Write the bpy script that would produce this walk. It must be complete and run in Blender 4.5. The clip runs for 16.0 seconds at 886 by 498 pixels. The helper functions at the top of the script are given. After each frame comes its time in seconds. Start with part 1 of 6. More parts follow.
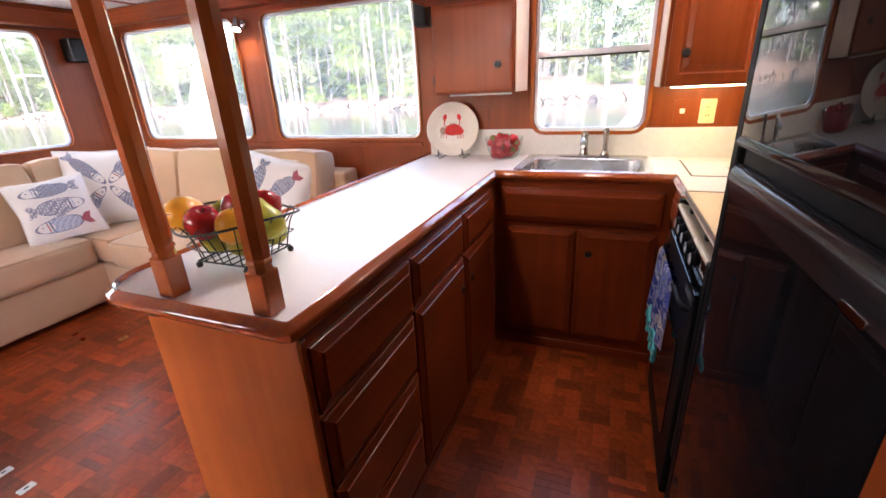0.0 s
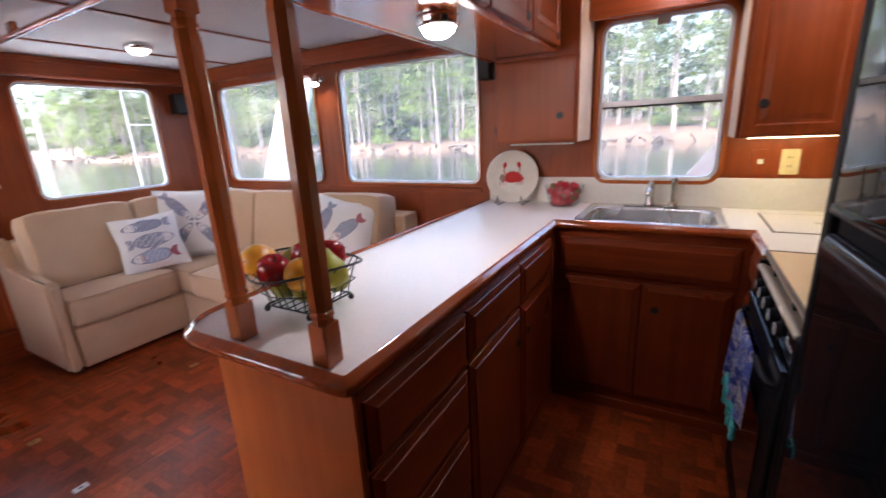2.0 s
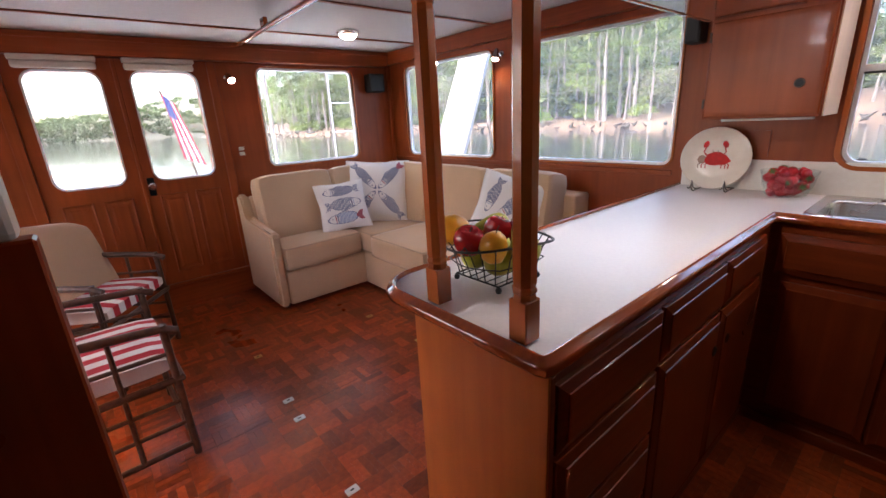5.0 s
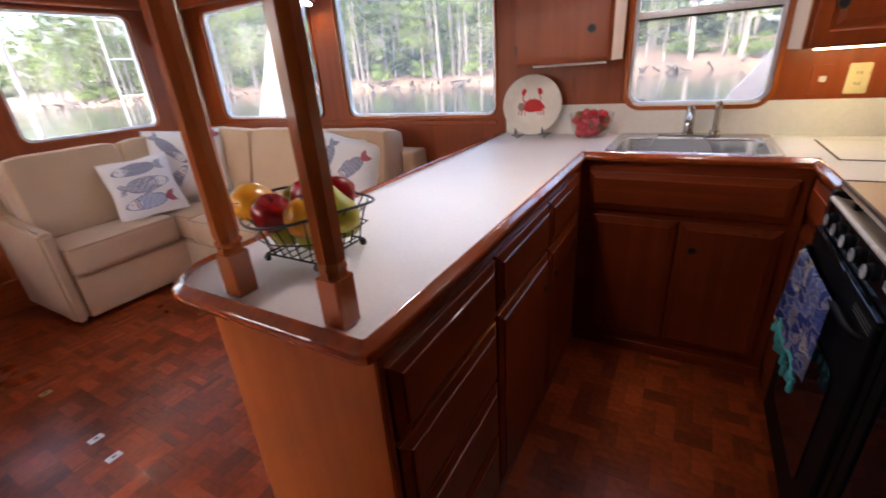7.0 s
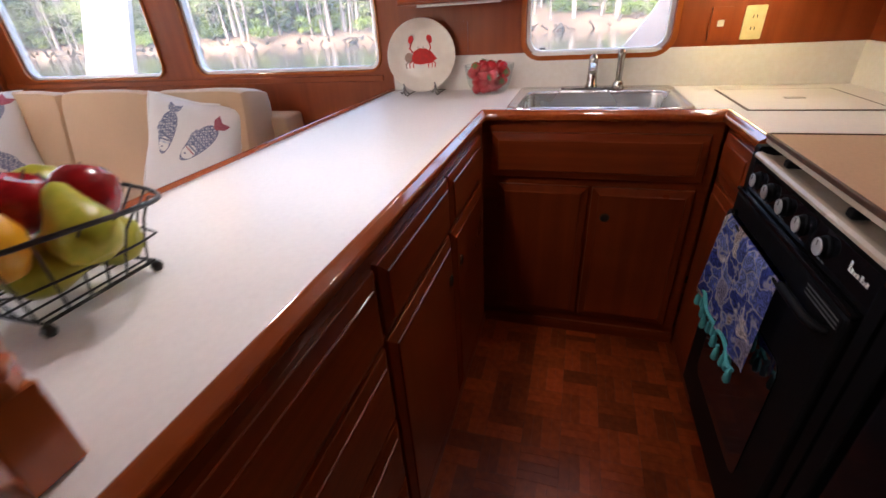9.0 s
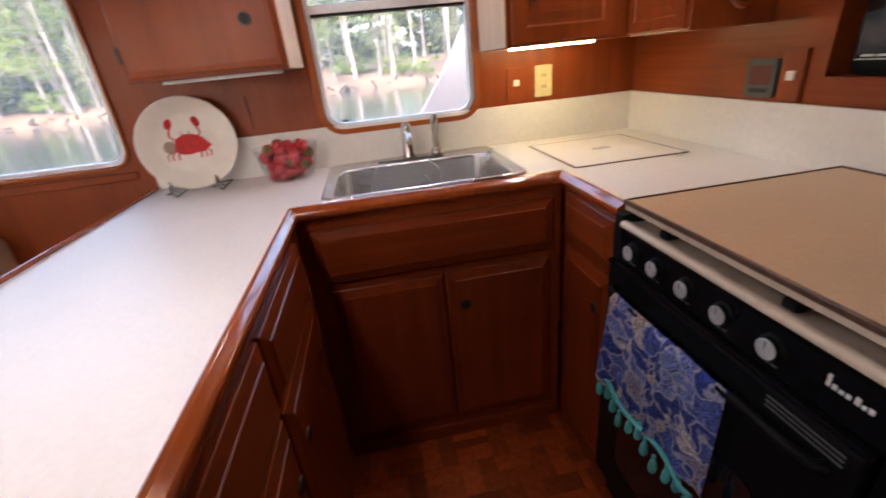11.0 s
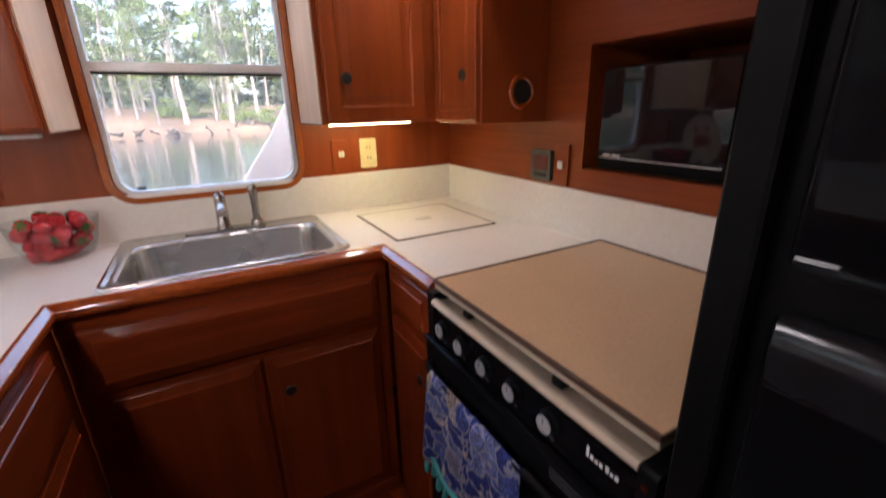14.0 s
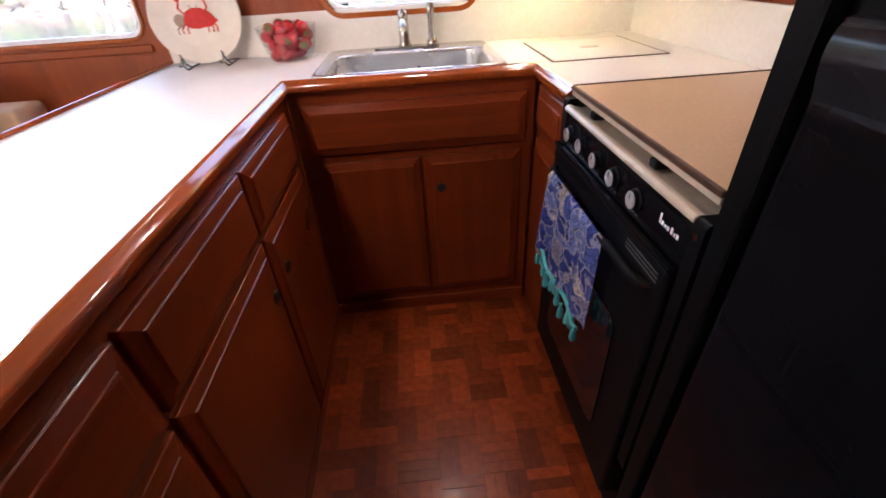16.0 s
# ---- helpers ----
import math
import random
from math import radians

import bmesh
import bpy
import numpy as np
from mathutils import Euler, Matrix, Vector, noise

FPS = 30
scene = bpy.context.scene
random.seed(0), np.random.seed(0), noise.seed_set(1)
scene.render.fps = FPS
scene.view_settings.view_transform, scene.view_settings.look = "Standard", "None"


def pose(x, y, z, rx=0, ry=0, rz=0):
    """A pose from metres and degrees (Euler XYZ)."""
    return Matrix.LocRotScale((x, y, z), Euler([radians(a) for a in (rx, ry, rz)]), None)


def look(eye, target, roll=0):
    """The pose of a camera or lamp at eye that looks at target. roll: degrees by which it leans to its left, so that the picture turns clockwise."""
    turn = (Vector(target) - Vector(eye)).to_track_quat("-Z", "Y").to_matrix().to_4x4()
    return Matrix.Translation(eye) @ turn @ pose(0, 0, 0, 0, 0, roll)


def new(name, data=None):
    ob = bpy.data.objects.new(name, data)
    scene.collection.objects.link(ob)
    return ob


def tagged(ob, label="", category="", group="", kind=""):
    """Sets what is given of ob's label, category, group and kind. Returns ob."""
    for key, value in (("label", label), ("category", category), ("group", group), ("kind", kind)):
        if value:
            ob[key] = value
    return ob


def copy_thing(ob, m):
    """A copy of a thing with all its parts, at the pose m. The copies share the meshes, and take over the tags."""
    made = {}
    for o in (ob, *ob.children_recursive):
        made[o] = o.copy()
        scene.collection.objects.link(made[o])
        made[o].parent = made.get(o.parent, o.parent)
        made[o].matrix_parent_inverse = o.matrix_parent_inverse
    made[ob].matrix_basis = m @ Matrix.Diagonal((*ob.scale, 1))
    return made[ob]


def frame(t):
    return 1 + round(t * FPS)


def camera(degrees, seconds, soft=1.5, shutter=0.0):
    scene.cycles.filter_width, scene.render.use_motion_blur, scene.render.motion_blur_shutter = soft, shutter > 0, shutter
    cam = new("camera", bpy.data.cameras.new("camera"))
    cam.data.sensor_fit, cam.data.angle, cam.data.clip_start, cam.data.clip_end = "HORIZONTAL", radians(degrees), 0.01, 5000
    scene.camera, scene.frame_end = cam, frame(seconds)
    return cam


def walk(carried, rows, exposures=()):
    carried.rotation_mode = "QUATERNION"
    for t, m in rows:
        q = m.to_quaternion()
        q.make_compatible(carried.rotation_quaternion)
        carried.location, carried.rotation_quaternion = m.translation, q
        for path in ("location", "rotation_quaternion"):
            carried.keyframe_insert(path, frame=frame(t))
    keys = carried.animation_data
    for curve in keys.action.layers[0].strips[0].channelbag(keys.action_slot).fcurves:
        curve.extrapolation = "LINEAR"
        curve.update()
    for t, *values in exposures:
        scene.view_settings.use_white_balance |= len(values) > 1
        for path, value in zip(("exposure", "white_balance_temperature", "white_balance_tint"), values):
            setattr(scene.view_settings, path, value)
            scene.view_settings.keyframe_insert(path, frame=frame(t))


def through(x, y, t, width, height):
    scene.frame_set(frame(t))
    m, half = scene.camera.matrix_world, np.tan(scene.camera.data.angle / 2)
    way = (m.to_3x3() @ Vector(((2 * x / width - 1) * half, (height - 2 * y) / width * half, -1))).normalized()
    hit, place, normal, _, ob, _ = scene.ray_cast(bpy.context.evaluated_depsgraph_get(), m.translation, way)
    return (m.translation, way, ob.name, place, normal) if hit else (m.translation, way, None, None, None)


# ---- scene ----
cam = camera(92.9, 16.0, shutter=0.5)
PATH = [
    (0, (0.507, -1.933, 1.299), (-0.196, -0.203, 0.583), -2.8),
    (0.5, (0.507, -1.935, 1.32), (-0.214, -0.171, 0.713), -2.6),
    (1, (0.513, -1.932, 1.341), (-0.23, -0.134, 0.874), -3.2),
    (1.5, (0.513, -1.925, 1.345), (-0.276, -0.147, 0.882), -3.1),
    (2, (0.497, -1.923, 1.338), (-0.458, -0.248, 0.805), -2.9),
    (2.5, (0.477, -1.937, 1.34), (-0.699, -0.418, 0.782), -2.9),
    (3, (0.442, -1.959, 1.34), (-0.889, -0.583, 0.761), -2.7),
    (3.5, (0.417, -1.975, 1.341), (-1.015, -0.706, 0.757), -2.5),
    (3.7, (0.409, -1.979, 1.34), (-1.063, -0.755, 0.762), -2.6),
    (5.8, (0.383, -1.96, 1.33), (-1.072, -0.726, 0.73), -3.8),
    (6, (0.38, -1.95, 1.332), (-1.002, -0.645, 0.709), -3.6),
    (6.5, (0.379, -1.885, 1.314), (-0.798, -0.433, 0.602), -4.9),
    (7, (0.376, -1.815, 1.286), (-0.566, -0.238, 0.494), -4.3),
    (7.5, (0.353, -1.766, 1.253), (-0.419, -0.145, 0.371), -4.6),
    (8, (0.322, -1.717, 1.225), (-0.285, -0.085, 0.242), -3.9),
    (8.2, (0.318, -1.69, 1.218), (-0.268, -0.058, 0.221), -3.7),
    (10.3, (0.251, -1.166, 1.225), (0.045, 0.619, 0.347), -6.9),
    (10.5, (0.233, -1.14, 1.229), (0.175, 0.657, 0.354), -6.4),
    (11, (0.247, -1.116, 1.241), (0.489, 0.695, 0.427), -6.0),
    (11.5, (0.268, -1.098, 1.252), (0.86, 0.653, 0.487), -3.6),
    (12, (0.306, -1.096, 1.281), (1.166, 0.58, 0.609), -0.8),
    (12.5, (0.331, -1.097, 1.325), (1.349, 0.553, 0.83), -0.0),
    (13, (0.331, -1.102, 1.331), (1.371, 0.568, 0.975), -0.3),
    (13.5, (0.335, -1.106, 1.348), (1.348, 0.567, 0.932), -0.9),
    (14, (0.351, -1.108, 1.3), (1.263, 0.553, 0.661), -1.4),
    (14.5, (0.319, -1.1, 1.236), (1.127, 0.521, 0.388), -3.1),
    (15, (0.337, -1.153, 1.221), (0.883, 0.487, 0.217), -3.8),
    (15.5, (0.379, -1.253, 1.182), (0.657, 0.409, 0.105), -2.5),
    (16, (0.378, -1.33, 1.189), (0.458, 0.32, 0.061), -3.7),
]
EXPOSURE = [(0.0, 4.62, 6180, 21), (1.0, 4.18, 5950, 21), (2.0, 3.88, 5850, 21), (3.5, 3.75, 6000, 21), (8.0, 3.85, 6180, 21), (10.5, 4.04, 6300, 21), (11.2, 3.90, 6250, 21), (12.0, 3.95, 6180, 21), (13.0, 3.90, 6180, 21), (14.5, 3.75, 6180, 21), (15.2, 3.95, 6180, 21), (16.0, 4.62, 6180, 21)]
walk(cam, [(t, look(eye, target, roll)) for t, eye, target, roll in PATH], EXPOSURE)

# ---- world, sun and exposure ----
world = bpy.data.worlds.new("world")
scene.world = world
world.use_nodes = True
wn, wl = world.node_tree.nodes, world.node_tree.links
sky = wn.new("ShaderNodeTexSky")
sky.sky_type, sky.sun_disc = "NISHITA", False
sky.sun_elevation, sky.sun_rotation = radians(52), radians(200)
sky.air_density, sky.dust_density, sky.ozone_density = 1.0, 5.0, 0.6
wl.new(sky.outputs[0], wn["Background"].inputs[0])
wn["Background"].inputs[1].default_value = 0.15
sun = new("sun", bpy.data.lights.new("sun", "SUN"))
sun.data.energy, sun.data.angle, sun.data.color = 0.8, radians(12), (1.0, 0.95, 0.88)
sun.matrix_basis = look((0, 0, 0), (-math.sin(radians(20)) * -0.62, 0.58, -0.79))

CT = 0.91          # counter height
YW = 0.552         # inner face of the hull-side wall
XA = -3.345        # inner face of the aft bulkhead
XR = 1.31          # inner face of the forward galley wall
YP = -3.75         # inner face of the port wall
ZC = 1.955         # ceiling


# ---- materials ----
def material(name):
    m = bpy.data.materials.new(name)
    m.use_nodes = True
    return m, m.node_tree.nodes, m.node_tree.links, m.node_tree.nodes["Principled BSDF"]


def surface(name, c1, c2, rough=0.4, scale=(40, 40, 40), bump=0.1, metal=0.0, coat=0.0, big=2.5, depth=0.25, island=0.0, per_object=0.0, sheen=0.0, detail=6.0, mixed=False, spec=0.5):
    """Two colours mixed by a fine grain, shaded by a broad stain, with fine relief and uneven gloss."""
    m, n, l, p = material(name)
    tc = n.new("ShaderNodeTexCoord")
    mp = n.new("ShaderNodeMapping")
    mp.inputs["Scale"].default_value = scale
    l.new(tc.outputs["Object"], mp.inputs["Vector"])
    fine = n.new("ShaderNodeTexNoise")
    fine.inputs["Scale"].default_value, fine.inputs["Detail"].default_value = 1.0, detail
    l.new(mp.outputs[0], fine.inputs["Vector"])
    ramp = n.new("ShaderNodeValToRGB")
    ramp.color_ramp.elements[0].position, ramp.color_ramp.elements[1].position = 0.32, 0.68
    ramp.color_ramp.elements[0].color, ramp.color_ramp.elements[1].color = (*c2, 1), (*c1, 1)
    l.new(fine.outputs["Fac"], ramp.inputs["Fac"])
    broad = n.new("ShaderNodeTexNoise")
    broad.inputs["Scale"].default_value, broad.inputs["Detail"].default_value = big, 3.0
    l.new(tc.outputs["Object"], broad.inputs["Vector"])
    value = n.new("ShaderNodeMapRange")
    value.inputs["From Min"].default_value, value.inputs["From Max"].default_value = 0.3, 0.7
    value.inputs["To Min"].default_value, value.inputs["To Max"].default_value = 1.0 - depth, 1.0 + depth * 0.6
    l.new(broad.outputs["Fac"], value.inputs["Value"])
    tone = value.outputs[0]
    for wanted, node, socket in ((island, "ShaderNodeNewGeometry", "Random Per Island"), (per_object, "ShaderNodeObjectInfo", "Random")):
        if wanted:
            src = n.new(node)
            rng = n.new("ShaderNodeMapRange")
            rng.inputs["To Min"].default_value, rng.inputs["To Max"].default_value = 1.0 - wanted, 1.0 + wanted
            got = src.outputs[socket]
            if mixed and socket == "Random Per Island":
                info, shift, part_of = n.new("ShaderNodeObjectInfo"), n.new("ShaderNodeMath"), n.new("ShaderNodeMath")
                shift.operation, part_of.operation = "MULTIPLY_ADD", "FRACT"
                shift.inputs[1].default_value = 7.31
                l.new(info.outputs["Random"], shift.inputs[0]), l.new(got, shift.inputs[2]), l.new(shift.outputs[0], part_of.inputs[0])
                got = part_of.outputs[0]
            l.new(got, rng.inputs["Value"])
            mul = n.new("ShaderNodeMath")
            mul.operation = "MULTIPLY"
            l.new(tone, mul.inputs[0]), l.new(rng.outputs[0], mul.inputs[1])
            tone = mul.outputs[0]
    hsv = n.new("ShaderNodeHueSaturation")
    l.new(ramp.outputs[0], hsv.inputs["Color"]), l.new(tone, hsv.inputs["Value"])
    l.new(hsv.outputs[0], p.inputs["Base Color"])
    gloss = n.new("ShaderNodeMapRange")
    gloss.inputs["To Min"].default_value, gloss.inputs["To Max"].default_value = rough * 0.75, rough * 1.3
    l.new(broad.outputs["Fac"], gloss.inputs["Value"]), l.new(gloss.outputs[0], p.inputs["Roughness"])
    p.inputs["Metallic"].default_value, p.inputs["Specular IOR Level"].default_value = metal, spec
    p.inputs["Coat Weight"].default_value, p.inputs["Coat Roughness"].default_value = coat, 0.08
    p.inputs["Sheen Weight"].default_value = sheen
    if bump:
        bp = n.new("ShaderNodeBump")
        bp.inputs["Strength"].default_value, bp.inputs["Distance"].default_value = bump, 0.002
        l.new(fine.outputs["Fac"], bp.inputs["Height"]), l.new(bp.outputs[0], p.inputs["Normal"])
    return m


TEAK1, TEAK2 = (0.30, 0.062, 0.011), (0.235, 0.045, 0.008)
wood_x = surface("teak grain along x", TEAK1, TEAK2, 0.38, (2.5, 70, 70), 0.025, coat=0.06, spec=0.28)
wood_y = surface("teak grain along y", TEAK1, TEAK2, 0.38, (70, 2.5, 70), 0.025, coat=0.06, spec=0.28)
wood_z = surface("teak grain along z", TEAK1, TEAK2, 0.38, (26, 26, 1.2), 0.025, coat=0.06, spec=0.28)
# Slightly redder teak, its colour also darkened to stand in for shade low down.
BASE1, BASE2 = (0.235, 0.040, 0.0075), (0.180, 0.029, 0.006)
base_x = surface("red teak darkened for shade along x", BASE1, BASE2, 0.30, (2.5, 70, 70), 0.025, coat=0.15, spec=0.3)
base_y = surface("red teak darkened for shade along y", BASE1, BASE2, 0.30, (70, 2.5, 70), 0.025, coat=0.15, spec=0.3)
base_z = surface("red teak darkened for shade along z", BASE1, BASE2, 0.30, (26, 26, 1.2), 0.025, coat=0.15, spec=0.3)
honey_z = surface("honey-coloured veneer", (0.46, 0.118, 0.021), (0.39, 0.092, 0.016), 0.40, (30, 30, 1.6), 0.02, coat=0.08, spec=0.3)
varnish_y = surface("varnished edge along y", (0.35, 0.072, 0.013), (0.27, 0.052, 0.010), 0.11, (60, 2, 60), 0.03, coat=0.9)
varnish_x = surface("varnished edge along x", (0.40, 0.088, 0.016), (0.28, 0.055, 0.010), 0.11, (2, 60, 60), 0.03, coat=0.9)
varnish_z = surface("varnished post", (0.43, 0.108, 0.020), (0.37, 0.088, 0.016), 0.24, (50, 50, 2), 0.04, coat=0.5)
pale_veneer = surface("pale cut veneer", (0.70, 0.49, 0.33), (0.62, 0.42, 0.27), 0.45, (24, 24, 1.5), 0.02)
parquet = surface("parquet finger", (0.28, 0.050, 0.009), (0.18, 0.028, 0.006), 0.29, (40, 40, 14), 0.03, coat=0.03, spec=0.24, island=0.4, per_object=0.22, depth=0.2, mixed=True)
parquet_rest = surface("parquet field", (0.28, 0.050, 0.009), (0.18, 0.028, 0.006), 0.29, (40, 40, 14), 0.03, coat=0.03, spec=0.24, island=0.42, depth=0.2)
grout = surface("dark joint", (0.06, 0.016, 0.007), (0.04, 0.011, 0.005), 0.6, bump=0)
laminate = surface("white laminate", (0.86, 0.825, 0.79), (0.82, 0.785, 0.755), 0.36, (90, 90, 90), 0.02, depth=0.04)
splash_mat = surface("cream laminate", (0.78, 0.75, 0.70), (0.74, 0.70, 0.64), 0.4, (60, 60, 60), 0.02, depth=0.05)
tan_board = surface("tan stove cover", (0.66, 0.44, 0.265), (0.60, 0.395, 0.235), 0.35, (120, 120, 60), 0.03, depth=0.08)
almond = surface("almond enamel", (0.52, 0.43, 0.33), (0.47, 0.385, 0.29), 0.25, bump=0.0, depth=0.05)
headliner = surface("white headliner", (0.55, 0.54, 0.525), (0.50, 0.49, 0.475), 0.6, (80, 80, 80), 0.08, depth=0.05)
black_gloss = surface("black glossy appliance", (0.006, 0.006, 0.007), (0.004, 0.004, 0.005), 0.014, (10, 10, 10), 0.0, spec=0.10, depth=0.05)
black_satin = surface("black satin enamel", (0.006, 0.006, 0.0065), (0.004, 0.004, 0.0045), 0.45, (60, 60, 60), 0.03, spec=0.08)
dark_glass = surface("dark oven glass", (0.010, 0.010, 0.012), (0.006, 0.006, 0.008), 0.04, (4, 4, 4), 0.0)
steel = surface("brushed steel", (0.70, 0.675, 0.64), (0.61, 0.585, 0.55), 0.27, (6, 220, 220), 0.03, metal=1.0, depth=0.03)
nickel = surface("brushed nickel", (0.50, 0.475, 0.44), (0.42, 0.40, 0.37), 0.24, (120, 120, 20), 0.02, metal=1.0, depth=0.06)
chrome = surface("chrome", (0.75, 0.75, 0.76), (0.66, 0.66, 0.68), 0.09, (10, 10, 10), 0.0, metal=1.0, depth=0.06)
aluminium = surface("pale aluminium", (0.72, 0.73, 0.74), (0.62, 0.63, 0.65), 0.35, (50, 50, 50), 0.03, metal=0.3, depth=0.08)
pewter = surface("grey pewter wire", (0.26, 0.25, 0.235), (0.18, 0.17, 0.16), 0.32, (80, 80, 80), 0.03, metal=0.8, depth=0.1)
knob_silver = surface("brushed silver knob", (0.50, 0.49, 0.48), (0.40, 0.39, 0.385), 0.3, (140, 140, 140), 0.05, metal=0.35, depth=0.2)
lip_black = surface("polished black lip", (0.016, 0.016, 0.018), (0.012, 0.012, 0.014), 0.16, (8, 8, 8), 0.0, spec=0.35, depth=0.05)
brass = surface("dull brass", (0.50, 0.38, 0.2), (0.38, 0.27, 0.12), 0.35, (60, 60, 60), 0.05, metal=0.9)
linen = surface("beige linen upholstery", (0.57, 0.375, 0.22), (0.49, 0.315, 0.18), 0.85, (420, 420, 420), 0.35, depth=0.1, sheen=0.25, detail=2.0)
piping_mat = surface("beige piping", (0.44, 0.31, 0.2), (0.36, 0.25, 0.16), 0.8, (300, 300, 300), 0.2)
canvas = surface("white cotton", (0.82, 0.79, 0.76), (0.74, 0.71, 0.68), 0.85, (380, 380, 380), 0.3, depth=0.06, sheen=0.2, detail=2.0)
rattan = surface("dark rattan", (0.10, 0.042, 0.02), (0.045, 0.02, 0.011), 0.4, (40, 40, 40), 0.25)
ivory_plastic = surface("ivory plastic", (0.72, 0.60, 0.33), (0.66, 0.54, 0.28), 0.35, bump=0.0, depth=0.04)
white_plastic = surface("white plastic", (0.75, 0.74, 0.70), (0.70, 0.69, 0.65), 0.4, bump=0.0, depth=0.05)
grey_plastic = surface("grey plastic", (0.10, 0.10, 0.095), (0.07, 0.07, 0.066), 0.4, bump=0.05)
black_rubber = surface("black rubber", (0.012, 0.011, 0.011), (0.008, 0.008, 0.008), 0.55, (80, 80, 80), 0.1)
red_led = surface("dark red display", (0.16, 0.015, 0.012), (0.10, 0.01, 0.01), 0.3, bump=0.0)
shade_cloth = surface("rolled blind cloth", (0.62, 0.55, 0.47), (0.52, 0.45, 0.38), 0.8, (200, 20, 200), 0.2)
gelcoat = surface("white gelcoat", (0.75, 0.76, 0.76), (0.70, 0.71, 0.71), 0.25, (5, 5, 5), 0.0, depth=0.04)
wire = surface("black wire", (0.012, 0.011, 0.010), (0.008, 0.007, 0.007), 0.35, bump=0.0)
plate_mat = surface("cream glazed plate", (0.78, 0.72, 0.62), (0.74, 0.67, 0.57), 0.36, (30, 30, 30), 0.03, depth=0.05, coat=0.08)
crab_red = surface("red glaze", (0.70, 0.014, 0.008), (0.56, 0.012, 0.008), 0.62, (60, 60, 60), 0.02)
crab_tan = surface("tan glaze", (0.40, 0.26, 0.17), (0.34, 0.21, 0.14), 0.3, (90, 90, 90), 0.02)
apple_red = surface("red apple skin", (0.42, 0.012, 0.014), (0.26, 0.008, 0.012), 0.22, (30, 30, 60), 0.02, big=14, depth=0.3, coat=0.3)
mango_yellow = surface("yellow fruit skin", (0.80, 0.40, 0.015), (0.68, 0.27, 0.010), 0.3, (25, 25, 25), 0.03, big=10, depth=0.2, coat=0.2)
pear_green = surface("green pear skin", (0.45, 0.42, 0.035), (0.33, 0.34, 0.022), 0.35, (60, 60, 60), 0.04, big=12, depth=0.2)
berry_red = surface("strawberry skin", (0.62, 0.045, 0.055), (0.48, 0.02, 0.028), 0.25, (160, 160, 160), 0.3, big=30, depth=0.4, island=0.25)
leaf_green = surface("berry leaf", (0.07, 0.16, 0.025), (0.04, 0.10, 0.015), 0.5, (60, 60, 60), 0.1)
red_stripe = surface("red cotton", (0.48, 0.02, 0.03), (0.40, 0.015, 0.022), 0.85, (300, 300, 300), 0.25, detail=2.0)
white_stripe = surface("white cotton stripe", (0.76, 0.70, 0.66), (0.68, 0.62, 0.58), 0.85, (300, 300, 300), 0.25, detail=2.0)
fish_dark = surface("printed navy", (0.10, 0.12, 0.22), (0.36, 0.36, 0.44), 0.85, (200, 200, 200), 0.1)
fish_red = surface("printed faded red", (0.36, 0.05, 0.09), (0.48, 0.18, 0.19), 0.85, (160, 160, 160), 0.1)
teal_tassel = surface("aqua tassel yarn", (0.10, 0.46, 0.45), (0.06, 0.33, 0.34), 0.9, (300, 300, 60), 0.4)
paper = surface("magazine paper", (0.70, 0.68, 0.66), (0.62, 0.60, 0.58), 0.5, (30, 30, 30), 0.02)
flag_red = surface("flag red", (0.50, 0.03, 0.05), (0.42, 0.02, 0.04), 0.8, bump=0.0)
flag_white = surface("flag white", (0.75, 0.72, 0.72), (0.70, 0.67, 0.67), 0.8, bump=0.0)
flag_blue = surface("flag blue", (0.07, 0.09, 0.24), (0.05, 0.07, 0.20), 0.8, bump=0.0)
bark = surface("grey bark", (0.30, 0.265, 0.235), (0.19, 0.165, 0.145), 0.9, (4, 4, 0.8), 0.3, big=0.5, per_object=0.3)
bank_soil = surface("sandy bank with pine straw", (0.185, 0.118, 0.076), (0.10, 0.070, 0.047), 0.9, (0.8, 0.8, 0.8), 0.3, big=0.15, depth=0.35)
rock = surface("grey roots and stones", (0.105, 0.088, 0.072), (0.05, 0.041, 0.034), 0.9, (2, 2, 2), 0.3, big=0.6, island=0.35)


